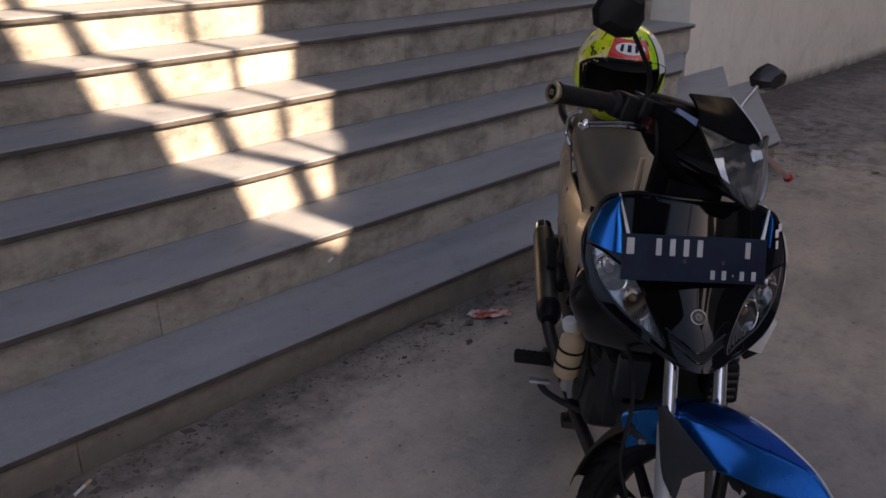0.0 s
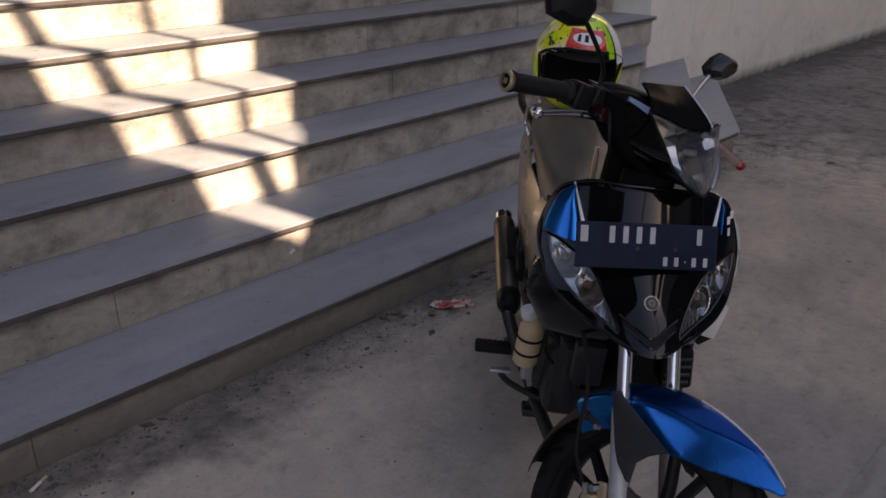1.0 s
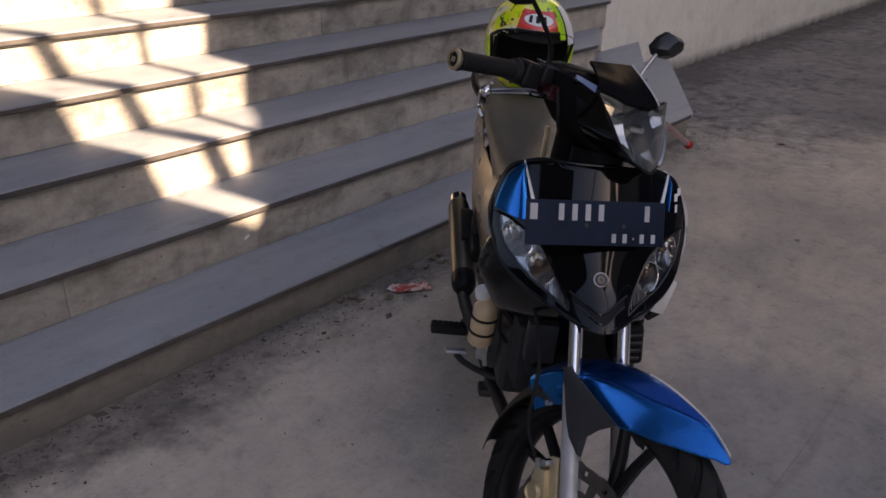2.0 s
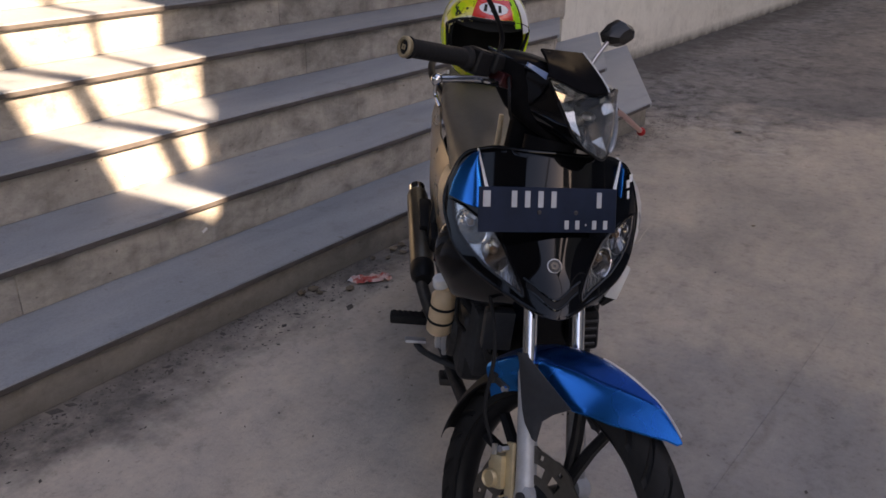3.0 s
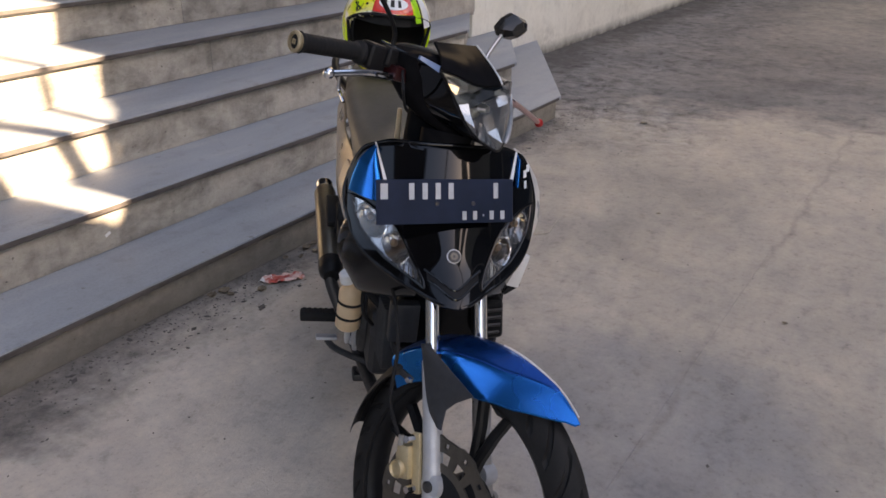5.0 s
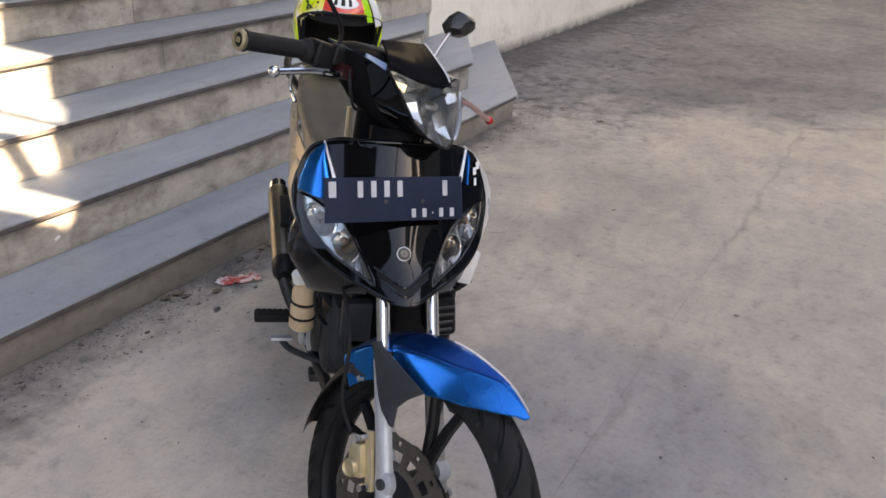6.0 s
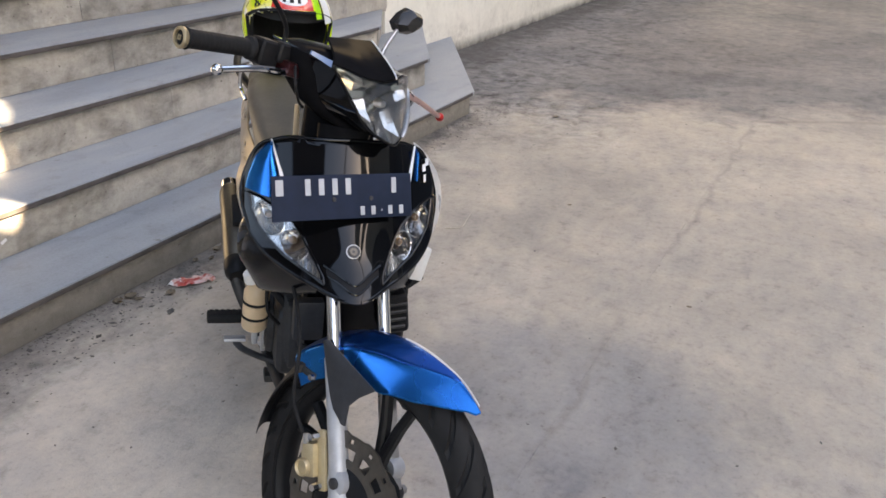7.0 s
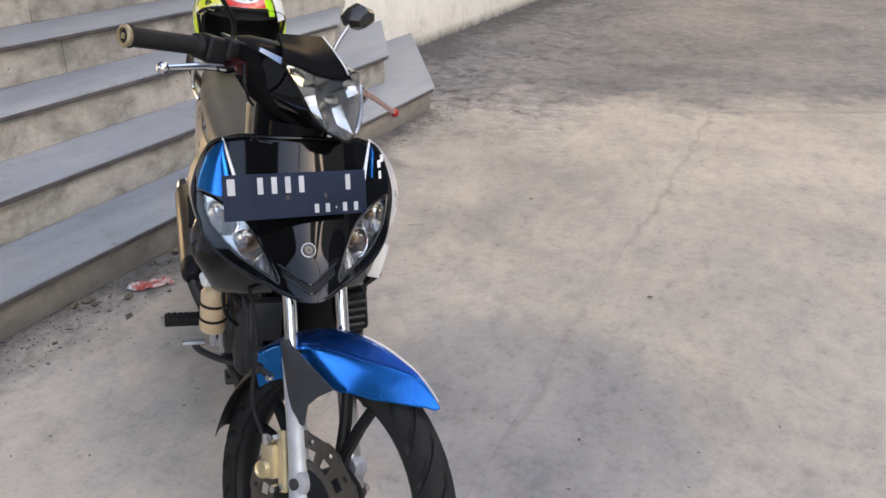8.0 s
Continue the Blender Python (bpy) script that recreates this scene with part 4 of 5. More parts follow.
    for cy, cz, r in BOWLS:
        bm = bmesh.new()
        ring = [(cy + r * math.cos(a), cz + r * math.sin(a)) for a in (2 * math.pi * k / 36 for k in range(37))]
        tube(bm, [(shield_x(y, z, -0.005), sgn * y, z) for y, z in ring if eye_low(y) - 0.002 < z < eye_top(y) + 0.002], 0.0017, 8)
        fixed("bezel", bm, CHROME, lens)
        bm = bmesh.new()
        bmesh.ops.create_uvsphere(bm, u_segments=16, v_segments=10, radius=0.0075, matrix=Matrix.Translation((shield_x(cy, cz) - 0.024, sgn * cy, cz)))
        fixed("bulb", bm, AMBER, lens, "dull amber bulb")
    bm = bmesh.new()
    for k in range(5):
        y = 0.060 + 0.0075 * k
        tube(bm, [(shield_x(y, z, -0.003), sgn * y, z) for z in (eye_low(y) + 0.001, eye_low(y) + (eye_top(y) - eye_low(y)) * max(0.25, 0.6 - 0.12 * k))], 0.0008, 5)
    fixed("lens_ribs", bm, DISC, lens)
    bm = bmesh.new()
    loop = [(y, eye_low(y)) for y in (0.052, 0.07, 0.089, 0.103, 0.116, 0.127, 0.137, 0.148, 0.157, 0.166, 0.171)] + [(y, eye_top(y)) for y in (0.171, 0.151, 0.136, 0.122, 0.109, 0.097, 0.085, 0.075, 0.063, 0.052)]
    tube(bm, [(shield_x(y, z, 0.001), sgn * y, z) for y, z in loop + loop[:1]], 0.0026, 8)
    fixed("lens_seal", bm, GLOSS, lens)

bm = bmesh.new()
rbox(bm, (-0.238, 0.152, 0.620), (0.014, 0.030, 0.070), 0.005, Matrix.Rotation(radians(-12), 3, "X"), 2)
fixed("side_trim", bm, SILVERPAINT, shell, "pale silver side piece")
bm = bmesh.new()
rbox(bm, (-0.262, 0.150, 0.576), (0.022, 0.040, 0.020), 0.006, Matrix.Rotation(radians(38), 3, "X"), 2)
fixed("side_flap", bm, GLOSS, shell)

# chin vent with two raised chevrons, and the emblem
def chevron(y, drop):
    return 0.636 - drop + 0.54 * math.sqrt(y * y + 0.00006) - 0.004 * max(0, abs(y) - 0.03) / 0.02


bm = bmesh.new()
sheet(bm, lambda u, v: (shield_x(-0.046 + 0.092 * u, chevron(-0.046 + 0.092 * u, 0.010 * v), 0.0012), -0.046 + 0.092 * u, chevron(-0.046 + 0.092 * u, 0.010 * v)), 24, 3, (-0.004, 0, 0))
fixed("chin_vent", bm, SATIN, shell)
for drop, half, r in ((0.0, 0.050, 0.0024), (0.011, 0.044, 0.0022)):
    bm = bmesh.new()
    tube(bm, [(shield_x(y, chevron(y, drop), 0.0012), y, chevron(y, drop)) for y in np.linspace(-half, half, 25)], r, 8)
    fixed("chevron_ridge", bm, GLOSS, shell)
bm = bmesh.new()
nrm = Vector((1, 0, 0.68)).normalized()
at = Vector((shield_x(0, 0.684, 0.0012), 0.0005, 0.684))
lathe(bm, [(0.0112, -0.001), (0.0126, -0.001), (0.0128, 0.0018), (0.0116, 0.0020), (0.0110, 0.001)], at, nrm, 40, True)
emblem = fixed("emblem", bm, STEEL, shell, "round chrome emblem")
bm = bmesh.new()
lathe(bm, [(0.0, 0.0020), (0.0062, 0.0020), (0.0066, 0.0006), (0.0112, 0.0006), (0.0112, -0.004), (0.0, -0.004)], at, nrm, 30)
fixed("emblem_disc", bm, IRON, shell)
bm = bmesh.new()
lathe(bm, [(0.0030, 0.0016), (0.0072, 0.0016), (0.0072, 0.0028), (0.0030, 0.0028)], at, nrm, 6, True)
fixed("emblem_core", bm, DISC, shell)
# number plate, with bars where its characters stand
plate_m = Matrix.Translation((-0.168, -0.0185, 0.7745)) @ Matrix.Rotation(radians(10.0), 4, "Z") @ Matrix.Rotation(radians(-19), 4, "Y") @ Matrix.Rotation(radians(0.4), 4, "X")
bm = bmesh.new()
rbox(bm, (0, 0, 0), (0.0022, 0.254, 0.0765), 0.001, None, 1)
bm.transform(plate_m)
plate = fixed("number_plate", bm, PLATE, None, "dark blue-black enamelled number plate with pale bars")
glyph = [(-0.113, 0.018, 0.022, 0.030), (-0.064, 0.018, 0.016, 0.031), (-0.040, 0.018, 0.016, 0.031), (-0.016, 0.018, 0.016, 0.031), (0.008, 0.018, 0.016, 0.031), (0.093, 0.018, 0.015, 0.030)]
glyph += [(0.033, -0.025, 0.013, 0.017), (0.053, -0.025, 0.013, 0.017), (0.069, -0.025, 0.004, 0.004), (0.085, -0.025, 0.013, 0.017), (0.106, -0.025, 0.013, 0.017)]
for y, z, w, h in glyph:
    bm = bmesh.new()
    rbox(bm, (0.0016, y, z), (0.0016, w * 0.60, h * 0.9), 0.0005, None, 1)
    bm.transform(plate_m)
    fixed("character_bar", bm, PALEGREY, plate, "pale grey bar")
for y, z in ((-0.018, -0.004), (0.05, -0.004)):
    bm = bmesh.new()
    lathe(bm, [(0, 0), (0.004, 0), (0.0035, 0.002), (0, 0.0025)], (0.001, y, z), (1, 0, 0), 12)
    bm.transform(plate_m)
    fixed("plate_bolt", bm, IRON, plate)
# pale bars of the sticker on the shoulder
for k, (y, z, w) in enumerate(((0.150, 0.790, 0.008), (0.158, 0.798, 0.008), (0.152, 0.772, 0.006))):
    bm = bmesh.new()
    sheet(bm, lambda u, v: (shield_x(y + w * u, z + 0.012 * v, 0.0075), y + w * u, z + 0.012 * v), 2, 2, (-0.002, 0, 0))
    fixed("sticker_bar", bm, WHITE, shell, "pale sticker bar")

# ---- handlebar, cowl and headlight ----
bm = bmesh.new()
rings = []
for z, xc, a, b in ((0.858, -0.310, 0.030, 0.022), (0.868, -0.325, 0.045, 0.050), (0.890, -0.345, 0.058, 0.088), (0.920, -0.360, 0.068, 0.115), (0.950, -0.365, 0.075, 0.130), (0.970, -0.362, 0.082, 0.134), (0.978, -0.366, 0.076, 0.122), (0.986, -0.368, 0.062, 0.095), (0.990, -0.370, 0.035, 0.055)):
    rings.append([(xc + a * math.copysign(abs(math.cos(t)) ** 0.8, math.cos(t)), b * math.copysign(abs(math.sin(t)) ** 0.9, math.sin(t)), z) for t in (2 * math.pi * k / 40 for k in range(40))])
loft(bm, rings)
cowl = turned("handlebar_cowl", bm, MATTE, None, "gloss black handlebar cowl")
bm = bmesh.new()
tube(bm, [(-0.31, 0, 0.86), (-0.30, 0, 0.80), (-0.27, 0, 0.76)], [0.05, 0.045, 0.04], 20)
turned("steering_neck", bm, MATTE)


def lamp_x(y, z, out=0.0):
    return -0.208 - (2.7 if y < 0 else 4.7) * y * y - 0.42 * (z - 0.9) + out


L_LOW = [(-0.110, 0.9645), (-0.093, 0.940), (-0.075, 0.915), (-0.061, 0.894), (-0.035, 0.877), (0.0, 0.868), (0.020, 0.866), (0.045, 0.882), (0.078, 0.910), (0.110, 0.942), (0.120, 0.958)]
L_TOP = [(-0.110, 0.9675), (-0.083, 0.966), (-0.052, 0.962), (-0.023, 0.965), (0.006, 0.972), (0.042, 0.984), (0.075, 0.985), (0.106, 0.977), (0.120, 0.961)]
l_low, l_top = (lambda y: curve_of(L_LOW, y)), (lambda y: curve_of(L_TOP, y))
bm = bmesh.new()


def lamp(u, v, out=0.0, inset=0.0):
    y = -0.110 + inset + (0.230 - 2 * inset) * u
    z = l_low(y) + (l_top(y) - l_low(y)) * v
    return (lamp_x(y, z, out), y, z)


sheet(bm, lambda u, v: lamp(u, v), 30, 14, (-0.002, 0, 0))
head = turned("headlight", bm, GLASS, None, "clear headlight over a bright faceted reflector", 60)
head.visible_shadow = False
bm = bmesh.new()


def dish(u, v):
    # a smooth deep bowl, a flat slanted facet towards the inner corner and a creased lower apron
    x, y, z = lamp(u, v, 0, 0.003)
    edge = min(1.0, 9 * min(u, 1 - u, v, 1 - v))
    bowl = 0.046 * max(0.0, 1 - ((y - 0.012) / 0.075) ** 2 - ((z - 0.952) / 0.085) ** 2)
    facet = max(0.0, 0.030 - 0.42 * max(0.0, y + 0.075) - 0.12 * max(0.0, 0.965 - z))
    apron = max(0.0, 0.016 - 0.55 * abs(z - 0.893) - 0.12 * abs(y))
    around = (math.atan2(z - 0.925, y - 0.012) / (2 * math.pi) * 7 + 0.35) % 1.0
    reach = min(1.0, math.hypot((y - 0.012) / 0.075, (z - 0.925) / 0.050))
    pleat = 0.034 * abs(around - 0.5) * max(0.0, reach - 0.25)
    cut = 0.007 * math.sin(5.1 * u * 9 + 2.3 * v * 5) * math.sin(2.9 * v * 5 + 1.3 * u * 9)
    return (x - 0.005 - edge * max(0.0, max(bowl, facet, apron) + pleat + cut), y, z)


sheet(bm, dish, 9, 5, (-0.004, 0, 0))
bmesh.ops.triangulate(bm, faces=bm.faces[:])
turned("reflector", bm, MIRRORED, head, "faceted bright reflector", 4)
bm = bmesh.new()
lathe(bm, [(0.0, 0.020), (0.006, 0.019), (0.008, 0.012), (0.008, 0.0), (0.0, 0.0)], (-0.266, 0.012, 0.925), (1, 0, 0.1), 18)
turned("bulb", bm, STEEL, head)
bm = bmesh.new()
rim = [lamp(u, 0.0, -0.002) for u in np.linspace(0, 1, 25)] + [lamp(u, 1.0, -0.002) for u in np.linspace(1, 0, 25)] + [lamp(0, 0, -0.002)]
tube(bm, rim, 0.0026, 8)
turned("lamp_rim", bm, GLOSS, head)
bm = bmesh.new()
tube(bm, bent([lamp(1, 0.9, 0.002)] + [(lamp_x(y, curve_of(L_LOW, y), 0.002), y, curve_of(L_LOW, y)) for y in (0.118, 0.110, 0.094, 0.078, 0.060, 0.045)], 4), [0.0022] + [0.0050] * 22 + [0.0040, 0.0018], 8)
turned("lamp_trim", bm, STEEL, head, "pale silver trim along the lamp")
bm = bmesh.new()
ringp = [lamp(u, 0.0, -0.003) for u in np.linspace(0, 1, 21)] + [lamp(u, 1.0, -0.003) for u in np.linspace(1, 0, 21)]
loft(bm, [[(x - d, y * (1 + 2.2 * d), z + (0.08 * d if z > 0.93 else -0.02 * d)) for x, y, z in ringp] for d in (0.0, 0.03, 0.06, 0.10, 0.13)], True, False)
turned("lamp_housing", bm, GLOSS, head, "gloss black lamp housing")
# black brow over the lamp
bm = bmesh.new()


def brow(u, v):
    """From the lamp's upper edge back and up to a narrow crest."""
    y0 = -0.113 + 0.128 * u
    z0 = l_top(max(-0.110, y0)) + 0.003
    y = y0 + (-0.066 + 0.108 * u - y0) * v
    x = lamp_x(y0, z0, 0.003) + (-0.352 - lamp_x(y0, z0, 0.003)) * v ** 1.1
    return (x, y, z0 + (1.006 + 0.018 * u - z0) * v ** (0.62 + 0.30 * u))


sheet(bm, brow, 24, 14, (-0.002, 0, -0.004))
turned("brow_visor", bm, MATTE, cowl, "glossy black visor over the headlight", 60)
# silver tube standing for the bright highlight on the visor's edge
bm = bmesh.new()
tube(bm, [Vector(brow(1.0, v)) for v in np.linspace(0, 1, 15)], 0.0020, 8)
turned("visor_glint", bm, SILVERPAINT, cowl, "thin silver tube for the visor edge's highlight")
# far half of the visor, falling steeply from that edge
bm = bmesh.new()
sheet(bm, lambda u, v: Vector(brow(1.0, v)) + Vector((-0.072 + 0.02 * v, 0.082 - 0.055 * v, 0.006 - 0.02 * v)) * u, 6, 14, (-0.003, 0, -0.002))
turned("visor_side", bm, MATTE, cowl, "", 60)
# sky reflection painted pale blue between the visor and the lamp's inner corner
bm = bmesh.new()
sheet(bm, lambda u, v: (lamp_x(-0.110 - 0.034 * u, 0.968, -0.004 + 0.004 * u), -0.110 - 0.034 * u, 0.962 + 0.010 * u + 0.011 * v * (1 - 0.4 * u)), 8, 4, (-0.004, 0, 0))
turned("cowl_sky_sheen", bm, SKY_SHEEN, cowl, "pale blue patch painted as the cowl's sky reflection")
# instrument pod behind the visor
bm = bmesh.new()
rbox(bm, (-0.400, 0, 0.962), (0.060, 0.14, 0.026), 0.012, Matrix.Rotation(radians(12), 3, "Y"), 3)
turned("instrument_pod", bm, MATTE, cowl)

for sgn in (-1, 1):
    side = "right" if sgn < 0 else "left"
    bm = bmesh.new()
    tube(bm, bent([(-0.395, 0, 0.965), (-0.395, sgn * 0.08, 0.962), (-0.388, sgn * 0.17, 0.946), (-0.385, sgn * (0.325 if sgn < 0 else 0.215), 0.930)]), 0.011, 14)
    turned("handlebar", bm, IRON)
    bm = bmesh.new()
    prof = [(0.0, 0), (0.0172, 0), (0.0180, 0.003), (0.0158, 0.008)]
    for k in range(14):
        prof += [(0.0152, 0.010 + k * 0.008), (0.0155, 0.012 + k * 0.008), (0.0155, 0.015 + k * 0.008)]
    prof += [(0.0200, 0.124), (0.0205, 0.130), (0.012, 0.132), (0.0, 0.132)]
    gdir = Vector((-0.001, -sgn * 0.155, 0.016)).normalized()
    gend = (-0.385, sgn * (0.321 if sgn < 0 else 0.225), 0.934)
    lathe(bm, prof, gend, gdir, 24)
    grip = turned("grip", bm, RUBBER, None, "ribbed black rubber grip")
    bm = bmesh.new()
    lathe(bm, [(0.0115, 0.0), (0.016, 0.0), (0.0176, 0.003), (0.0176, 0.007), (0.0155, 0.009), (0.0125, 0.009), (0.0115, 0.004)], gend, -gdir, 28, True)
    turned("bar_end", bm, BRASS if sgn < 0 else STEEL, grip, "brass-coloured bar end ring")
    bm = bmesh.new()
    lathe(bm, [(0.0, 0.0), (0.0120, 0.0), (0.0120, 0.005), (0.0060, 0.007), (0.0, 0.007)], gend, -gdir, 24)
    turned("end_plug", bm, SATIN, grip)
    bm = bmesh.new()
    lathe(bm, [(0.0026, 0.006), (0.0058, 0.006), (0.0058, 0.0085), (0.0026, 0.0085)], gend, -gdir, 4, True)
    turned("end_screw", bm, BRASS, grip)
    bm = bmesh.new()
    rbox(bm, (-0.388, sgn * 0.162, 0.947), (0.042, 0.042, 0.046), 0.010, None, 3)
    rbox(bm, (-0.375, sgn * 0.135, 0.955), (0.035, 0.035, 0.036), 0.009, None, 3)
    turned("switch_housing", bm, SATIN, None, "black switch housing")
    # lever and its perch
    bm = bmesh.new()
    ball = (-0.335, sgn * 0.283, 0.905) if sgn < 0 else (-0.372, 0.337, 0.916)
    tube(bm, bent([(-0.362, sgn * 0.118, 0.930 if sgn < 0 else 0.950), (-0.345, sgn * 0.15, 0.926 if sgn < 0 else 0.948), (-0.338 if sgn < 0 else -0.350, sgn * (0.205 if sgn < 0 else 0.22), 0.922 if sgn < 0 else 0.940), ball]), [0.008 - 0.00016 * k for k in range(19)], 10)
    lever = turned("brake_lever" if sgn < 0 else "clutch_lever", bm, CHROME if sgn < 0 else PINK, None, "polished brake lever with ball end" if sgn < 0 else "pink-red lever with red ball end")
    bm = bmesh.new()
    bmesh.ops.create_uvsphere(bm, u_segments=16, v_segments=10, radius=0.0095, matrix=Matrix.Translation(ball))
    turned("ball_end", bm, CHROME if sgn < 0 else RED, lever)
    bm = bmesh.new()
    rbox(bm, (-0.358, sgn * 0.115, 0.934), (0.04, 0.055, 0.026), 0.007, None, 2)
    turned("lever_perch", bm, MAROON if sgn < 0 else IRON, lever, "dark red lever perch")
    bm = bmesh.new()
    tube(bm, [(-0.345, sgn * 0.10, 0.940), (-0.345, sgn * 0.10, 0.956)], 0.013, 16)
    turned("fluid_cup", bm, STEEL, lever)
    # mirror on a thin stem
    if sgn < 0:
        stem = [(-0.38, -0.133, 0.965), (-0.38, -0.136, 0.995), (-0.375, -0.165, 1.022), (-0.38, -0.215, 1.060), (-0.385, -0.245, 1.078)]
        centre, wide, tall, roll = Vector((-0.385, -0.258, 1.083)), 0.047, 0.037, 0
    else:
        stem = [(-0.38, 0.106, 0.970), (-0.383, 0.112, 0.995), (-0.386, 0.118, 1.018), (-0.388, 0.136, 1.056), (-0.388, 0.148, 1.074)]
        centre, wide, tall, roll = Vector((-0.388, 0.157, 1.080)), 0.035, 0.025, 0
    bm = bmesh.new()
    tube(bm, bent(stem), 0.0042, 10)
    mirror = turned("mirror_stem", bm, SATIN if sgn < 0 else STEEL, None, "black handlebar mirror on a thin stem" if sgn < 0 else "angular dark mirror on a thin steel stem")
    mirror.name = "wing_mirror"
    bm = bmesh.new()
    shape = [(-1, -0.25), (-0.75, -0.85), (0.2, -1), (0.8, -0.75), (1, 0.1), (0.75, 0.9), (-0.1, 1), (-0.8, 0.55)] if sgn < 0 else [(1, -0.45), (0.66, 0.42), (0.10, 1.05), (-0.70, 1.0), (-0.95, 0.30), (-0.72, -0.25), (-0.05, -1.0), (0.55, -0.98)]
    t = Matrix.Translation(centre) @ Matrix.Rotation(radians(12 * sgn if sgn < 0 else 0), 4, "Z") @ Matrix.Rotation(radians(roll), 4, "X") @ Matrix.Rotation(radians(-8 if sgn < 0 else 0), 4, "Y")
    rings = []
    for x, f in ((0.020, 0.25), (0.016, 0.62), (0.006, 0.92), (-0.006, 1.0), (-0.012, 0.96)):
        # the small mirror has an off-centre ridge across its back
        off = (0.0, 0.0) if sgn < 0 else (-0.30 * (1 - f), 0.10 * (1 - f))
        rings.append([t @ Vector((x * (1.0 if sgn < 0 else 1.3), wide * (f * a + off[0]) * (-sgn), tall * (f * b + off[1]))) for a, b in shape])
    loft(bm, rings)
    turned("mirror_head", bm, SATIN if sgn < 0 else SMOKED, mirror, "angular black mirror shell", 25)
    bm = bmesh.new()
    loft(bm, [[t @ Vector((x, wide * 0.9 * a * (-sgn), tall * 0.9 * b)) for a, b in shape] for x in (-0.0125, -0.0140)])
    turned("mirror_glass", bm, CHROME, mirror)
# cables from the bar into the shield
bm = bmesh.new()
tube(bm, bent([(-0.345, -0.125, 0.945), (-0.300, -0.150, 0.915), (-0.315, -0.120, 0.888), (-0.345, -0.08, 0.875)]), 0.0026, 8)
turned("control_cable", bm, RUBBER)

# ---- body, seat and engine ----
bm = bmesh.new()
rings = []
for x, w, top, low in ((-0.53, 0.050, 0.650, 0.540), (-0.56, 0.085, 0.690, 0.530), (-0.63, 0.108, 0.724, 0.535), (-0.70, 0.118, 0.738, 0.560), (-0.78, 0.124, 0.748, 0.600), (-0.90, 0.130, 0.760, 0.675), (-0.98, 0.134, 0.778, 0.69), (-1.06, 0.132, 0.800, 0.70), (-1.20, 0.122, 0.806, 0.715), (-1.34, 0.095, 0.802, 0.73), (-1.40, 0.06, 0.79, 0.74)):
    r = []
    for k in range(28):
        t = 2 * math.pi * k / 28
        c, s = math.cos(t), math.sin(t)
        mid, hz = (top + low) / 2, (top - low) / 2
        r.append((x, w * math.copysign(abs(c) ** 0.6, c), mid + hz * math.copysign(abs(s) ** 0.75, s)))
    rings.append(r)
loft(bm, rings)
fixed("seat", bm, VINYL, None, "grey-brown vinyl seat", 50)
for sgn in (-1, 1):
    bm = bmesh.new()

    def cover(u, v, sgn=sgn):
        x = -0.50 - 0.92 * u
        top = curve_of([(0, 0.60), (0.15, 0.615), (0.5, 0.68), (1, 0.76)], u)
        low = curve_of([(0, 0.50), (0.3, 0.44), (0.6, 0.52), (1, 0.70)], u)
        w = curve_of([(0, 0.060), (0.2, 0.095), (0.5, 0.128), (0.8, 0.115), (1, 0.05)], u)
        return (x, sgn * (w + 0.022 * math.sin(math.pi * (0.15 + 0.75 * v))), low + (top - low) * v)
    sheet(bm, cover, 24, 10, (0, -0.004 * sgn, 0))
    # the tan puts the sunlit steps' warm glow into the cover's colour
    fixed("side_cover", bm, WARM_SILVER, None, "silver side cover with the sunlit steps' warm light in its colour")
    bm = bmesh.new()
    tube(bm, bent([(-1.10, sgn * 0.115, 0.75), (-1.22, sgn * 0.150, 0.785), (-1.36, sgn * 0.135, 0.81), (-1.46, sgn * 0.07, 0.82), (-1.48, 0, 0.82)]), 0.011, 12)
    fixed("grab_rail", bm, SATIN, None, "black grab rail")
    bm = bmesh.new()
    tube(bm, bent([(-1.02, sgn * 0.128, 0.835), (-1.06, sgn * 0.148, 0.81), (-1.075, sgn * 0.150, 0.765), (-1.05, sgn * 0.136, 0.735)], 5), 0.0055, 8)
    fixed("helmet_hook", bm, CHROME)
# backbone and leg room tunnel
bm = bmesh.new()
rings = []
for x, w, z0, z1 in ((-0.34, 0.055, 0.50, 0.80), (-0.42, 0.060, 0.44, 0.76), (-0.52, 0.062, 0.40, 0.68), (-0.66, 0.075, 0.42, 0.66), (-0.80, 0.085, 0.46, 0.68)):
    rings.append([(x, w * c, (z0 + z1) / 2 + (z1 - z0) / 2 * s) for c, s in ((-1, -0.8), (-0.7, -1), (0.7, -1), (1, -0.8), (1, 0.7), (0.6, 1), (-0.6, 1), (-1, 0.7))])
loft(bm, rings)
fixed("centre_tunnel", bm, SATIN, None, "black plastic centre tunnel")
# tan bar standing in for the highlight on the column's edge
bm = bmesh.new()
tube(bm, [(-0.448, -0.074, 0.77), (-0.446, -0.073, 0.82), (-0.444, -0.074, 0.868)], [0.0055, 0.006, 0.0045], 10)
fixed("column_glint", bm, BOTTLE)
bm = bmesh.new()
rings = []
for z, xc, a, b in ((0.72, -0.39, 0.066, 0.088), (0.78, -0.388, 0.060, 0.074), (0.84, -0.384, 0.058, 0.070), (0.90, -0.376, 0.054, 0.067)):
    rings.append([(xc + a * math.cos(t), b * math.sin(t), z) for t in (2 * math.pi * k / 24 for k in range(24))])
loft(bm, rings)
fixed("column_cover", bm, MATTE, None, "black steering column cover")
bm = bmesh.new()
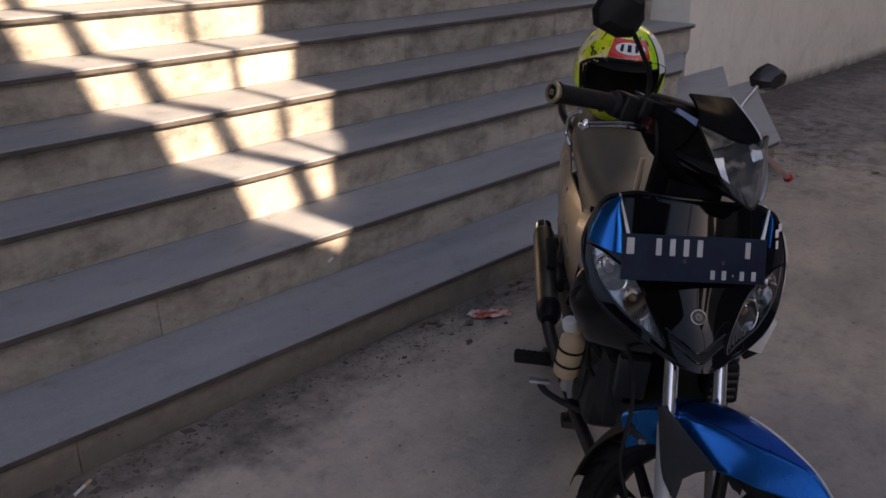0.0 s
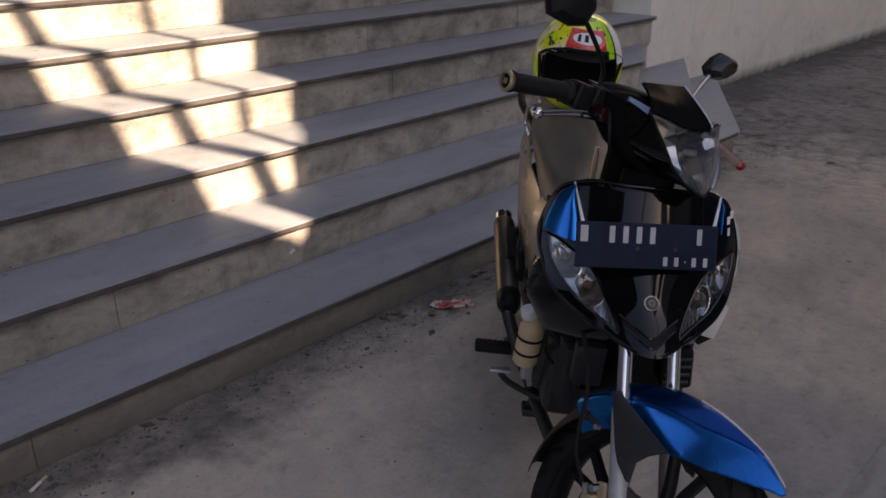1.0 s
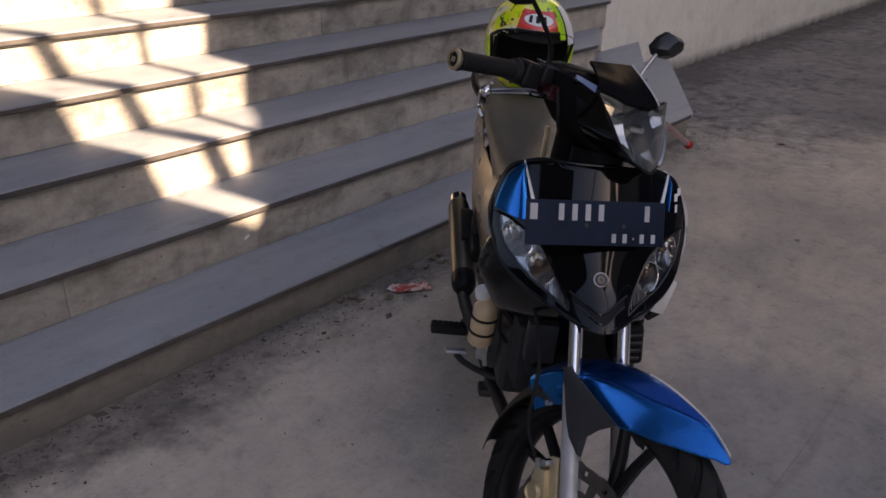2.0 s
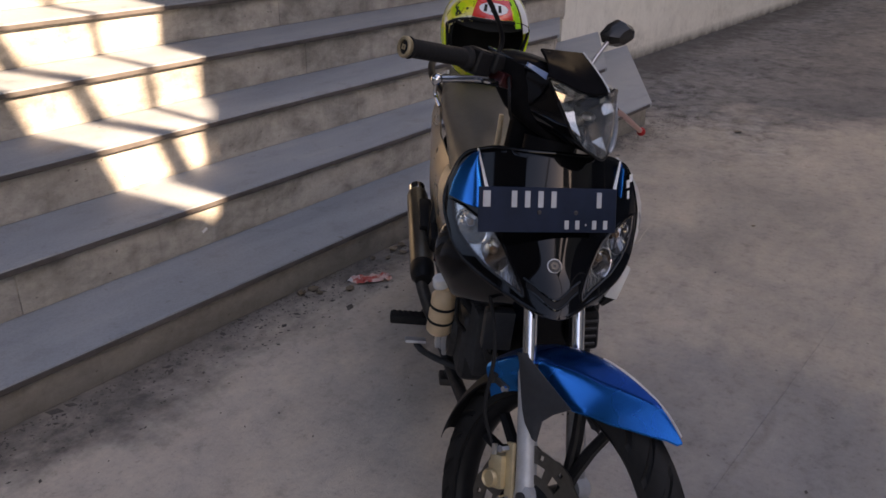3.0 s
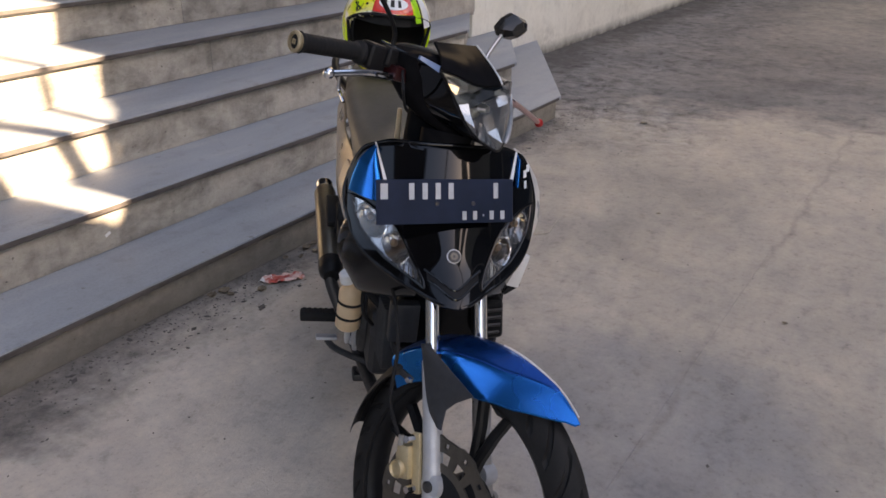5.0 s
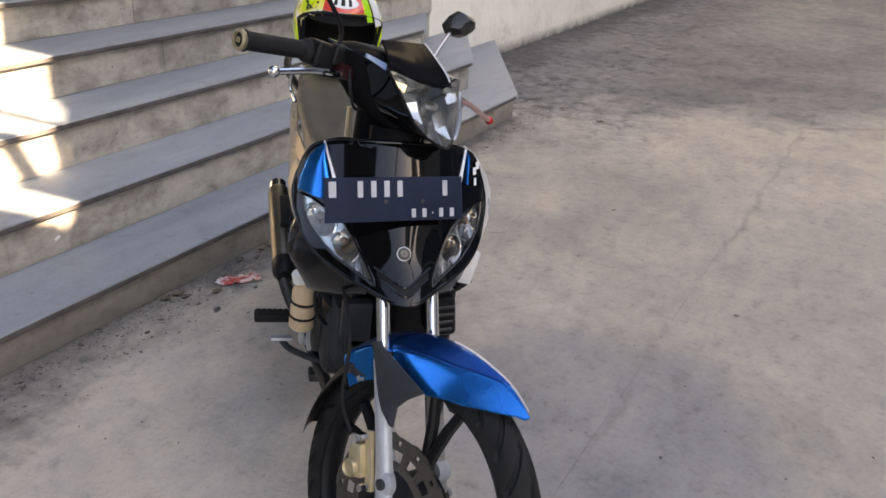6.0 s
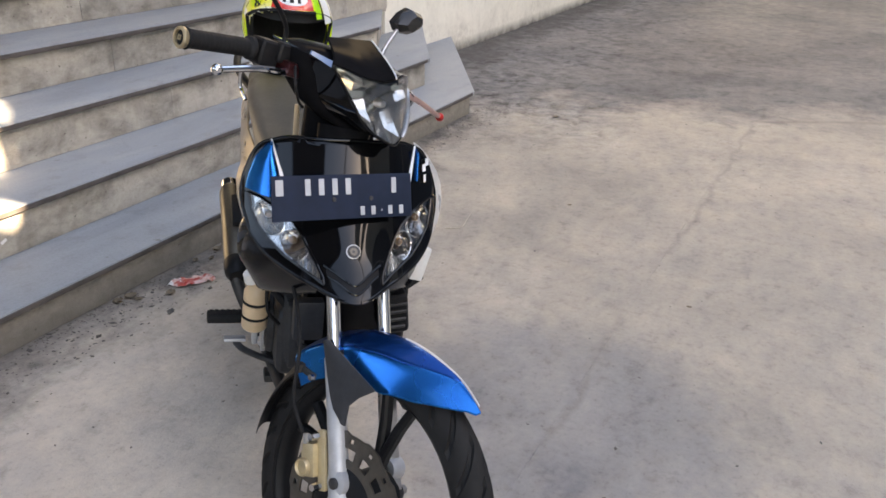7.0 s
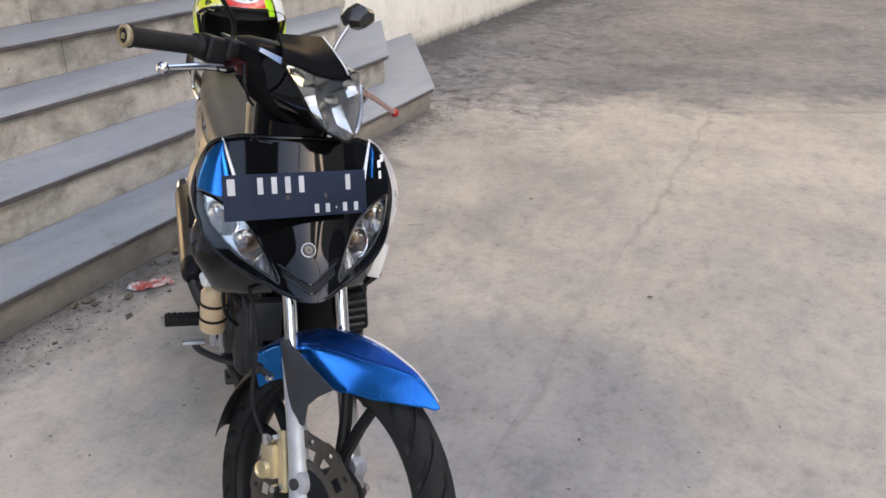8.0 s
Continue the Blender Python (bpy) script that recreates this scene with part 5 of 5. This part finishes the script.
rbox(bm, (-0.60, 0, 0.315), (0.26, 0.17, 0.17), 0.03, None, 3)
engine = fixed("engine", bm, IRON, None, "dark metal engine with finned cylinder")
bm = bmesh.new()
tube(bm, [(-0.48, 0, 0.37), (-0.34, 0, 0.40)], [0.062, 0.058], 24)
fixed("cylinder", bm, IRON, engine)
for k in range(6):
    bm = bmesh.new()
    rbox(bm, (-0.465 + 0.021 * k, 0, 0.375 + 0.004 * k), (0.006, 0.150, 0.135), 0.003, Matrix.Rotation(radians(-12), 3, "Y"), 1)
    fixed("cooling_fin", bm, IRON, engine)
for y, m in ((-0.105, ALLOY), (0.105, ALLOY)):
    bm = bmesh.new()
    lathe(bm, [(0.0, -0.012), (0.075, -0.012), (0.085, 0.0), (0.080, 0.014), (0.06, 0.022), (0.0, 0.024)], (-0.62, y * 0.82, 0.31), (0, math.copysign(1, y), 0), 32)
    fixed("engine_cover", bm, IRON, engine)
bm = bmesh.new()
rbox(bm, (-0.30, -0.045, 0.470), (0.03, 0.06, 0.085), 0.006, None, 2)
fixed("regulator_box", bm, DARK, None, "small grey box beside the fork")
bm = bmesh.new()
rbox(bm, (-0.312, 0.128, 0.482), (0.052, 0.062, 0.088), 0.012, Matrix.Rotation(radians(8), 3, "X"), 3)
horn = fixed("horn", bm, SATIN, None, "boxy black horn with ribbed face")
for k in range(4):
    bm = bmesh.new()
    rbox(bm, (-0.284, 0.128, 0.456 + 0.017 * k), (0.006, 0.050, 0.007), 0.002, Matrix.Rotation(radians(8), 3, "X"), 1)
    fixed("horn_rib", bm, IRON, horn)
# added block that fills the dark space between fork and engine
bm = bmesh.new()
rbox(bm, (-0.355, 0.055, 0.485), (0.07, 0.22, 0.19), 0.02, None, 3)
fixed("dark_filler", bm, VISOR, None, "black block filling the dark space before the engine")
for x, z in ((-0.57, 0.36), (-0.67, 0.36), (-0.57, 0.26), (-0.67, 0.26)):
    bm = bmesh.new()
    lathe(bm, [(0.0, 0.0), (0.008, 0.0), (0.008, 0.006), (0.0055, 0.008), (0.0, 0.008)], (x, -0.098, z), (0, -1, 0), 6)
    fixed("engine_bolt", bm, STEEL, engine)
bm = bmesh.new()
rbox(bm, (-0.585, -0.105, 0.285), (0.05, 0.012, 0.075), 0.004, Matrix.Rotation(radians(14), 3, "Y"), 2)
tube(bm, [(-0.60, -0.105, 0.25), (-0.66, -0.11, 0.225)], 0.009, 10)
fixed("peg_bracket", bm, ALLOY, None, "grey alloy bracket")
bm = bmesh.new()
tube(bm, bent([(-0.36, -0.075, 0.60), (-0.385, -0.115, 0.52), (-0.40, -0.115, 0.44), (-0.45, -0.085, 0.38)]), 0.004, 8)
fixed("engine_cable", bm, RUBBER)
bm = bmesh.new()
tube(bm, bent([(-0.46, -0.07, 0.42), (-0.50, -0.105, 0.45), (-0.56, -0.10, 0.44), (-0.62, -0.075, 0.40)]), 0.008, 10)
fixed("breather_hose", bm, RUBBER)
# radiator-side strap bottle on the right
bm = bmesh.new()
lathe(bm, [(0.0, 0.0), (0.024, 0.0), (0.029, 0.006), (0.029, 0.060), (0.027, 0.066), (0.029, 0.072), (0.029, 0.098), (0.020, 0.112), (0.012, 0.118), (0.012, 0.130), (0.0, 0.131)], (-0.545, -0.130, 0.322), (0.12, 0.03, 1), 28)
bottle = fixed("coolant_bottle", bm, BOTTLE, None, "tan plastic bottle held by two black straps")
bm = bmesh.new()
lathe(bm, [(0.0, 0.0), (0.017, 0.0), (0.018, 0.004), (0.0175, 0.022), (0.014, 0.026), (0.0, 0.027)], (-0.528, -0.138, 0.446), (0.10, -0.25, 1), 18)
fixed("cap", bm, WHITE, bottle, "off-white screw cap")
for z in (0.358, 0.396):
    bm = bmesh.new()
    lathe(bm, [(0.0292, -0.003), (0.0308, -0.003), (0.0308, 0.003), (0.0292, 0.003)], (-0.545 + 0.12 * (z - 0.322), -0.130 + 0.03 * (z - 0.322), z), (0.12, 0.03, 1), 28, True)
    fixed("strap", bm, RUBBER, bottle)
bm = bmesh.new()
rbox(bm, (-0.548, -0.128, 0.312), (0.03, 0.012, 0.06), 0.004)
fixed("bottle_bracket", bm, ALLOY, bottle)
# exhaust on the right
bm = bmesh.new()
tube(bm, bent([(-0.36, -0.03, 0.36), (-0.33, -0.03, 0.27), (-0.40, -0.04, 0.18), (-0.55, -0.06, 0.165), (-0.68, -0.09, 0.20), (-0.725, -0.145, 0.31), (-0.745, -0.168, 0.372)]), 0.016, 14)
pipe = fixed("exhaust_pipe", bm, IRON, None, "dark exhaust with satin muffler and bright tip")
bm = bmesh.new()
a, b = Vector((-0.745, -0.160, 0.370)), Vector((-1.075, -0.168, 0.470))
d = (b - a).normalized()
lathe(bm, [(0.0, -0.01), (0.018, -0.01), (0.027, 0.012), (0.030, 0.025), (0.030, (b - a).length - 0.015), (0.027, (b - a).length), (0.0, (b - a).length + 0.002)], a, d, 32)
fixed("muffler", bm, plain("muffler_satin", (0.20, 0.182, 0.15), 0.32, 0.9, 0, 0.15, 40), pipe, "satin grey muffler")
bm = bmesh.new()
lathe(bm, [(0.0, -0.020), (0.020, -0.020), (0.0295, -0.004), (0.0315, 0.012), (0.0315, 0.034), (0.030, 0.038), (0.0, 0.038)], a, d, 32)
fixed("muffler_cap", bm, SATIN, pipe, "black muffler end cap")
bm = bmesh.new()
rbox(bm, (a + b) / 2 + Vector((0.03, 0.030, 0.028)), (0.15, 0.022, 0.05), 0.010, Matrix.Rotation(radians(17), 3, "Y"), 2)
fixed("heat_guard", bm, SATIN, pipe, "black heat guard")
bm = bmesh.new()
lathe(bm, [(0.014, 0.0), (0.022, 0.0), (0.024, 0.01), (0.024, 0.032), (0.021, 0.036), (0.016, 0.034), (0.014, 0.01)], b, d, 24, True)
fixed("muffler_tip", bm, CHROME, pipe)
bm = bmesh.new()
rbox(bm, (-0.93, -0.145, 0.465), (0.12, 0.05, 0.02), 0.006, Matrix.Rotation(radians(18), 3, "Y"))
tube(bm, bent([(-0.86, -0.14, 0.42), (-0.90, -0.13, 0.52), (-0.99, -0.13, 0.56)]), 0.012, 10)
fixed("muffler_bracket", bm, SATIN, pipe)
# foot pegs, brake pedal, stands
for sgn in (-1, 1):
    bm = bmesh.new()
    rbox(bm, (-0.752, sgn * 0.183, 0.243), (0.036, 0.095, 0.024), 0.006, None, 2)
    peg = fixed("foot_peg", bm, RUBBER, None, "black rubber foot peg")
    bm = bmesh.new()
    for k in range(6):
        rbox(bm, (-0.752, sgn * (0.150 + 0.014 * k), 0.2555), (0.030, 0.008, 0.002), 0.0006, None, 1)
    fixed("peg_ribs", bm, RUBBER, peg)
    bm = bmesh.new()
    tube(bm, [(-0.752, sgn * 0.14, 0.240), (-0.752, sgn * 0.06, 0.225)], 0.010, 10)
    fixed("peg_bar", bm, IRON, peg)
bm = bmesh.new()
tube(bm, bent([(-0.60, -0.065, 0.195), (-0.64, -0.112, 0.192), (-0.68, -0.145, 0.190), (-0.705, -0.160, 0.195)]), 0.0085, 10)
pedal = fixed("brake_pedal", bm, IRON, None, "dark brake pedal with bright pad")
bm = bmesh.new()
rbox(bm, (-0.706, -0.163, 0.204), (0.032, 0.054, 0.009), 0.004, Matrix.Rotation(radians(-10), 3, "Y"), 2)
fixed("pedal_pad", bm, ALLOY, pedal)
bm = bmesh.new()
tube(bm, bent([(-0.70, 0.10, 0.22), (-0.72, 0.17, 0.12), (-0.73, 0.235, 0.032)]), [0.010] * 12 + [0.009], 10)
stand = fixed("side_stand", bm, IRON, None, "dark steel side stand, folded out")
bm = bmesh.new()
rbox(bm, (-0.735, 0.240, 0.030), (0.055, 0.035, 0.008), 0.003, Matrix.Rotation(radians(6), 3, "X"))
fixed("stand_foot", bm, IRON, stand)
bm = bmesh.new()
for y in (-0.095, 0.095):
    tube(bm, bent([(-0.86, y * 0.8, 0.20), (-0.93, y, 0.13), (-1.06, y * 1.15, 0.105)]), 0.011, 10)
tube(bm, [(-0.93, -0.095, 0.13), (-0.93, 0.095, 0.13)], 0.009, 10)
fixed("centre_stand", bm, IRON, None, "dark steel centre stand, folded up")
bm = bmesh.new()
tube(bm, bent([(-0.74, -0.05, 0.22), (-0.745, -0.055, 0.13), (-0.755, -0.06, 0.07)]), 0.013, 10)
rbox(bm, (-0.757, -0.062, 0.065), (0.05, 0.04, 0.022), 0.006)
tube(bm, bent([(-0.80, 0.0, 0.22), (-0.78, -0.01, 0.14), (-0.765, -0.015, 0.08)]), 0.010, 10)
fixed("crash_bar", bm, IRON)
# rear: swing arms, shock, fender, tail lamp
for sgn in (-1, 1):
    bm = bmesh.new()
    tube(bm, bent([(-0.80, sgn * 0.08, 0.30), (-1.0, sgn * 0.085, 0.295), (-1.245, sgn * 0.085, 0.28)]), 0.017, 10)
    fixed("swing_arm", bm, IRON)
bm = bmesh.new()
lathe(bm, [(0.02, 0.0)] + [(0.026 if k % 2 else 0.021, 0.012 * k) for k in range(1, 20)] + [(0.02, 0.24)], (-1.10, 0, 0.40), (0.35, 0, 1), 18)
fixed("rear_shock", bm, RED, None, "rear shock absorber with coil spring")
bm = bmesh.new()
sheet(bm, lambda s, u: fender_point(60 + 110 * s, 2 * u - 1, 0.325, 0.075, 0.004, 0.03), 20, 8, (0, 0, -0.003))
bmesh.ops.translate(bm, verts=bm.verts[:], vec=(-1.269, 0, 0.03))
fixed("rear_fender", bm, SATIN)
bm = bmesh.new()
rings = []
for x, w, z0, z1 in ((-1.30, 0.10, 0.70, 0.76), (-1.40, 0.085, 0.71, 0.775), (-1.50, 0.05, 0.735, 0.785), (-1.54, 0.02, 0.75, 0.78)):
    rings.append([(x, w * c, (z0 + z1) / 2 + (z1 - z0) / 2 * s) for c, s in ((-1, 0), (-0.7, -0.9), (0.7, -0.9), (1, 0), (0.7, 0.9), (-0.7, 0.9))])
loft(bm, rings)
fixed("tail_cowl", bm, GLOSS)
bm = bmesh.new()
rbox(bm, (-1.535, 0, 0.755), (0.03, 0.09, 0.03), 0.008, None, 2)
fixed("tail_lamp", bm, RED)

# ---- helmet on the seat ----
helmet = tagged(new("motorcycle_helmet"), "yellow, white and red full-face helmet resting on the seat", "helmet")
helmet.matrix_world = bike.matrix_world @ pose(-1.13, -0.030, 0.930, 0, 4, 3)
HA, HB, HC = 0.145, 0.120, 0.136


def dome(az, el, k=1.0):
    """A point of the shell: az from straight ahead to its left, el up, in degrees."""
    a, e = radians(az), radians(el)
    low = 1.0 if e > 0 else 1.0 - 0.10 * (e / 1.1) ** 2
    return Vector((HA * k * low * math.cos(e) * math.cos(a), HB * k * low * math.cos(e) * math.sin(a), HC * k * math.sin(e)))


def window(az):
    """Edges of the face opening at that side angle: lower and upper elevation."""
    s = min(1.0, abs(az) / 74.0)
    return -38 + 10 * s ** 4, 26 - 16 * s ** 3


bm = bmesh.new()
NA, NE = 72, 36
for i in range(NA):
    for j in range(NE):
        a0, a1 = -180 + 360 * i / NA, -180 + 360 * (i + 1) / NA
        e0, e1 = -62 + 152 * j / NE, -62 + 152 * (j + 1) / NE
        am, e_m = (a0 + a1) / 2, (e0 + e1) / 2
        if abs(am) < 74 and window(am)[0] < e_m < window(am)[1]:
            continue
        bm.faces.new([bm.verts.new(dome(a, e)) for a, e in ((a0, e0), (a1, e0), (a1, e1), (a0, e1))])
bmesh.ops.remove_doubles(bm, verts=bm.verts[:], dist=1e-4)
bmesh.ops.solidify(bm, geom=bm.faces[:], thickness=0.014)
part("shell", bm, HELMET, helmet, "yellow and white splashed shell", 45)
bm = bmesh.new()
for i in range(48):
    for j in range(24):
        q = [(-180 + 7.5 * (i + a), -60 + 6.2 * (j + b)) for a, b in ((0, 0), (1, 0), (1, 1), (0, 1))]
        bm.faces.new([bm.verts.new(dome(a, min(e, 89), 0.86)) for a, e in q])
bmesh.ops.remove_doubles(bm, verts=bm.verts[:], dist=1e-4)
bmesh.ops.delete(bm, geom=[f for f in bm.faces if abs(math.degrees(math.atan2(f.calc_center_median().y, f.calc_center_median().x))) < 66 and -36 < math.degrees(math.asin(max(-1, min(1, f.calc_center_median().z / (HC * 0.86))))) < 16], context="FACES")
part("liner", bm, LINER, helmet, "black padded liner")
bm = bmesh.new()
tube(bm, [dome(a, window(a)[1] - 0.5, 0.975) for a in np.linspace(-74, 74, 31)] + [dome(a, window(a)[0] + 0.5, 0.975) for a in np.linspace(74, -74, 31)] + [dome(-74, window(-74)[1] - 0.5, 0.975)], 0.0045, 8)
part("opening_trim", bm, RUBBER, helmet, "black rubber trim")


def patch(name, az0, az1, el0, el1, material, k, label, nu=14, nv=10):
    bm = bmesh.new()
    sheet(bm, lambda u, v: dome(az0 + (az1 - az0) * u, el0 + (el1 - el0) * v, k), nu, nv, (-0.001, 0, -0.001))
    part(name, bm, material, helmet, label)


patch("brow_panel", -34, 26, 27, 50, HRED, 1.006, "red brow panel")
patch("lime_stripe", 29, 39, 18, 60, LIME, 1.006, "lime green stripe")
patch("white_stripe", 44, 62, 12, 56, WHITE, 1.006, "white stripe")
patch("dark_stripe", 40, 43, 18, 58, SATIN, 1.006, "dark stripe")
bm = bmesh.new()


def oval(u, v):
    a, r = 2 * math.pi * u, v
    return dome(-4 + 23 * r * math.cos(a), 38.5 + 7.0 * r * math.sin(a), 1.011)


sheet(bm, oval, 32, 3, (-0.001, 0, -0.001))
part("badge", bm, WHITE, helmet, "white oval badge")
for az, w in ((-17, 4), (-6, 5), (5, 4)):
    bm = bmesh.new()
    sheet(bm, lambda u, v: dome(az + w * (u - 0.5) * 2 * 0.6, 38.5 + 4.0 * (v - 0.5) * 2, 1.017), 3, 3, (-0.001, 0, -0.001))
    part("badge_bar", bm, LINER, helmet, "black bar")

# ---- small things on the ground and steps ----
bm = bmesh.new()
bmesh.ops.create_grid(bm, x_segments=14, y_segments=9, size=0.5)
for v in bm.verts:
    p = v.co.copy()
    v.co = Vector((p.x * 0.13, p.y * 0.055, 0.004 + 0.016 * abs(noise.noise(p * 4.2 + Vector((3, 1, 0)))) + 0.008 * abs(noise.noise(p * 11))))
    v.co.x += 0.012 * noise.noise(p * 5 + Vector((0, 7, 2)))
    v.co.y += 0.012 * noise.noise(p * 6 + Vector((9, 0, 2)))
bmesh.ops.solidify(bm, geom=bm.faces[:], thickness=0.0006)
m, nt, b = principled("wrapper_film", 0.3)
c = ramp(nt, tex_noise(nt, 34, 3, 0.5, coords_of(nt)), [(0.40, (0.50, 0.06, 0.05)), (0.50, (0.55, 0.17, 0.14)), (0.60, (0.66, 0.46, 0.42))])
nt.links.new(c, b.inputs["Base Color"])
wrapper = tagged(part("sweet_wrapper", bm, m), "crumpled red and white plastic wrapper on the concrete", "litter")
wrapper.matrix_world = pose(2.658, 2.090, 0.001, 0, 0, -38)
bm = bmesh.new()
bmesh.ops.create_grid(bm, x_segments=7, y_segments=6, size=0.5)
for v in bm.verts:
    p = v.co.copy()
    v.co = Vector((p.x * 0.045, p.y * 0.04, 0.003 + 0.016 * abs(noise.noise(p * 4 + Vector((1, 5, 0))))))
bmesh.ops.solidify(bm, geom=bm.faces[:], thickness=0.0006)
scrap = tagged(part("paper_scrap", bm, WHITE), "small crumpled grey-white scrap on the concrete", "litter")
scrap.matrix_world = pose(2.622, 2.133, 0.001, 0, 0, 20)
bm = bmesh.new()
tube(bm, [(-0.028, 0, 0.005), (0.008, 0, 0.005)], 0.0042, 10)
butt = tagged(part("cigarette_end", bm, WHITE), "cigarette end lying by the lowest step", "litter")
bm = bmesh.new()
tube(bm, [(0.0085, 0, 0.005), (0.030, 0, 0.005)], 0.0043, 10)
part("filter", bm, BOTTLE, butt, "tan filter")
butt.matrix_world = pose(1.263, 2.168, 0, 0, 0, 30)
bm = bmesh.new()
rbox(bm, (0, 0, 0), (0.022, 0.003, 0.010), 0.0006, None, 1)
flake = tagged(part("paint_flake", bm, WHITE), "pale flake of paint stuck on a riser", "debris")
flake.matrix_world = pose(2.305, 2.5225, 0.193, 0, -25, 0)
bm = bmesh.new()
tube(bm, bent([(0.14, 0.02, 0.003), (0.065, 0.005, 0.006), (0.0, -0.008, 0.003), (-0.035, 0.0, 0.004), (-0.058, 0.046, 0.003)]), 0.0022, 8)
straw = tagged(part("straw", bm, plain("straw", (0.42, 0.37, 0.30), 0.7, 0, 0, 0.2, 60)), "bent pale dry straw lying on the concrete", "litter")
straw.matrix_world = pose(3.563, 1.514, 0.0)
DRY = plain("dry_leaf", (0.16, 0.125, 0.085), 0.8, 0, 0, 0.4, 60)
rng = random.Random(23)
for x, y, size in ((2.43, 2.195, 0.034), (2.478, 2.19, 0.040), (2.475, 2.155, 0.030), (2.56, 2.095, 0.036), (2.90, 2.195, 0.038), (2.95, 2.20, 0.034), (2.79, 2.20, 0.028), (2.90, 2.15, 0.030), (2.83, 2.16, 0.024), (3.997, 1.207, 0.020), (3.316, 0.558, 0.018), (5.32, 1.75, 0.045)):
    bm = bmesh.new()
    bend, tip = rng.uniform(0.15, 0.5), rng.uniform(0.35, 0.5)
    sheet(bm, lambda u, v: (size * (u - 0.5), size * tip * (2 * v - 1) * math.sin(math.pi * (0.04 + 0.92 * u)) ** 0.8, 0.004 + size * bend * ((2 * v - 1) ** 2 * 0.4 + (u - 0.5) ** 2)), 8, 4, (0, 0, -0.0006))
    leaf = tagged(part("dry_leaf", bm, DRY), "small curled brown dry leaf on the concrete", "leaf", "dry leaves")
    leaf.matrix_world = pose(x, y, 0, rng.uniform(-4, 4), rng.uniform(-4, 4), rng.uniform(0, 360))
GRIT = plain("grit_stone", (0.10, 0.09, 0.08), 0.9, 0, 0, 0.5, 30)
rng = random.Random(11)
bm = bmesh.new()


def crumb(x, y, s, flat):
    """One angular crumb, or a flat flake of dry leaf."""
    a, e = rng.random() * 6.28, rng.uniform(0.8, 2.0)
    c, d = math.cos(a), math.sin(a)
    pts = [(e, 0.1, 0.4), (0.1, 0.9, 0.4), (-e, rng.uniform(-0.3, 0.3), 0.4), (-0.1, -0.8, 0.4)]
    ring = [bm.verts.new((x + s * (px * c - py * d), y + s * (px * d + py * c), s * flat * pz * rng.uniform(0.5, 1.5) + 0.0004)) for px, py, pz in pts]
    top, low = bm.verts.new((x, y, s * flat + 0.0006)), bm.verts.new((x, y, 0.0))
    for k in range(4):
        bm.faces.new((ring[k], ring[(k + 1) % 4], top))
        bm.faces.new((ring[(k + 1) % 4], ring[k], low))


for k in range(3450):
    if k < 2400:
        x, y = rng.uniform(0.3, 5.5), 2.222 - abs(rng.gauss(0, 0.10))
    elif k < 3050:
        x = rng.uniform(5.4, 11.0)
        y = (3.13 if x > 7.17 else 2.2 + 0.93 * (x - 5.5) / 1.67) - 0.02 - abs(rng.gauss(0, 0.22))
    else:
        x, y = rng.uniform(0.9, 9), rng.uniform(-0.8, 2.1)
    s = rng.uniform(0.0012, 0.0042) * (1.5 if k % 9 == 0 else 1)
    if k % 16 == 0 and k < 3050:
        crumb(x, y, s * rng.uniform(2.0, 4.0), 0.3)
    else:
        crumb(x, y, s, 0.7)
tagged(part("loose_grit", bm, GRIT, smooth=False), "loose grit, soil crumbs and leaf bits on the concrete", "grit", kind="stuff")
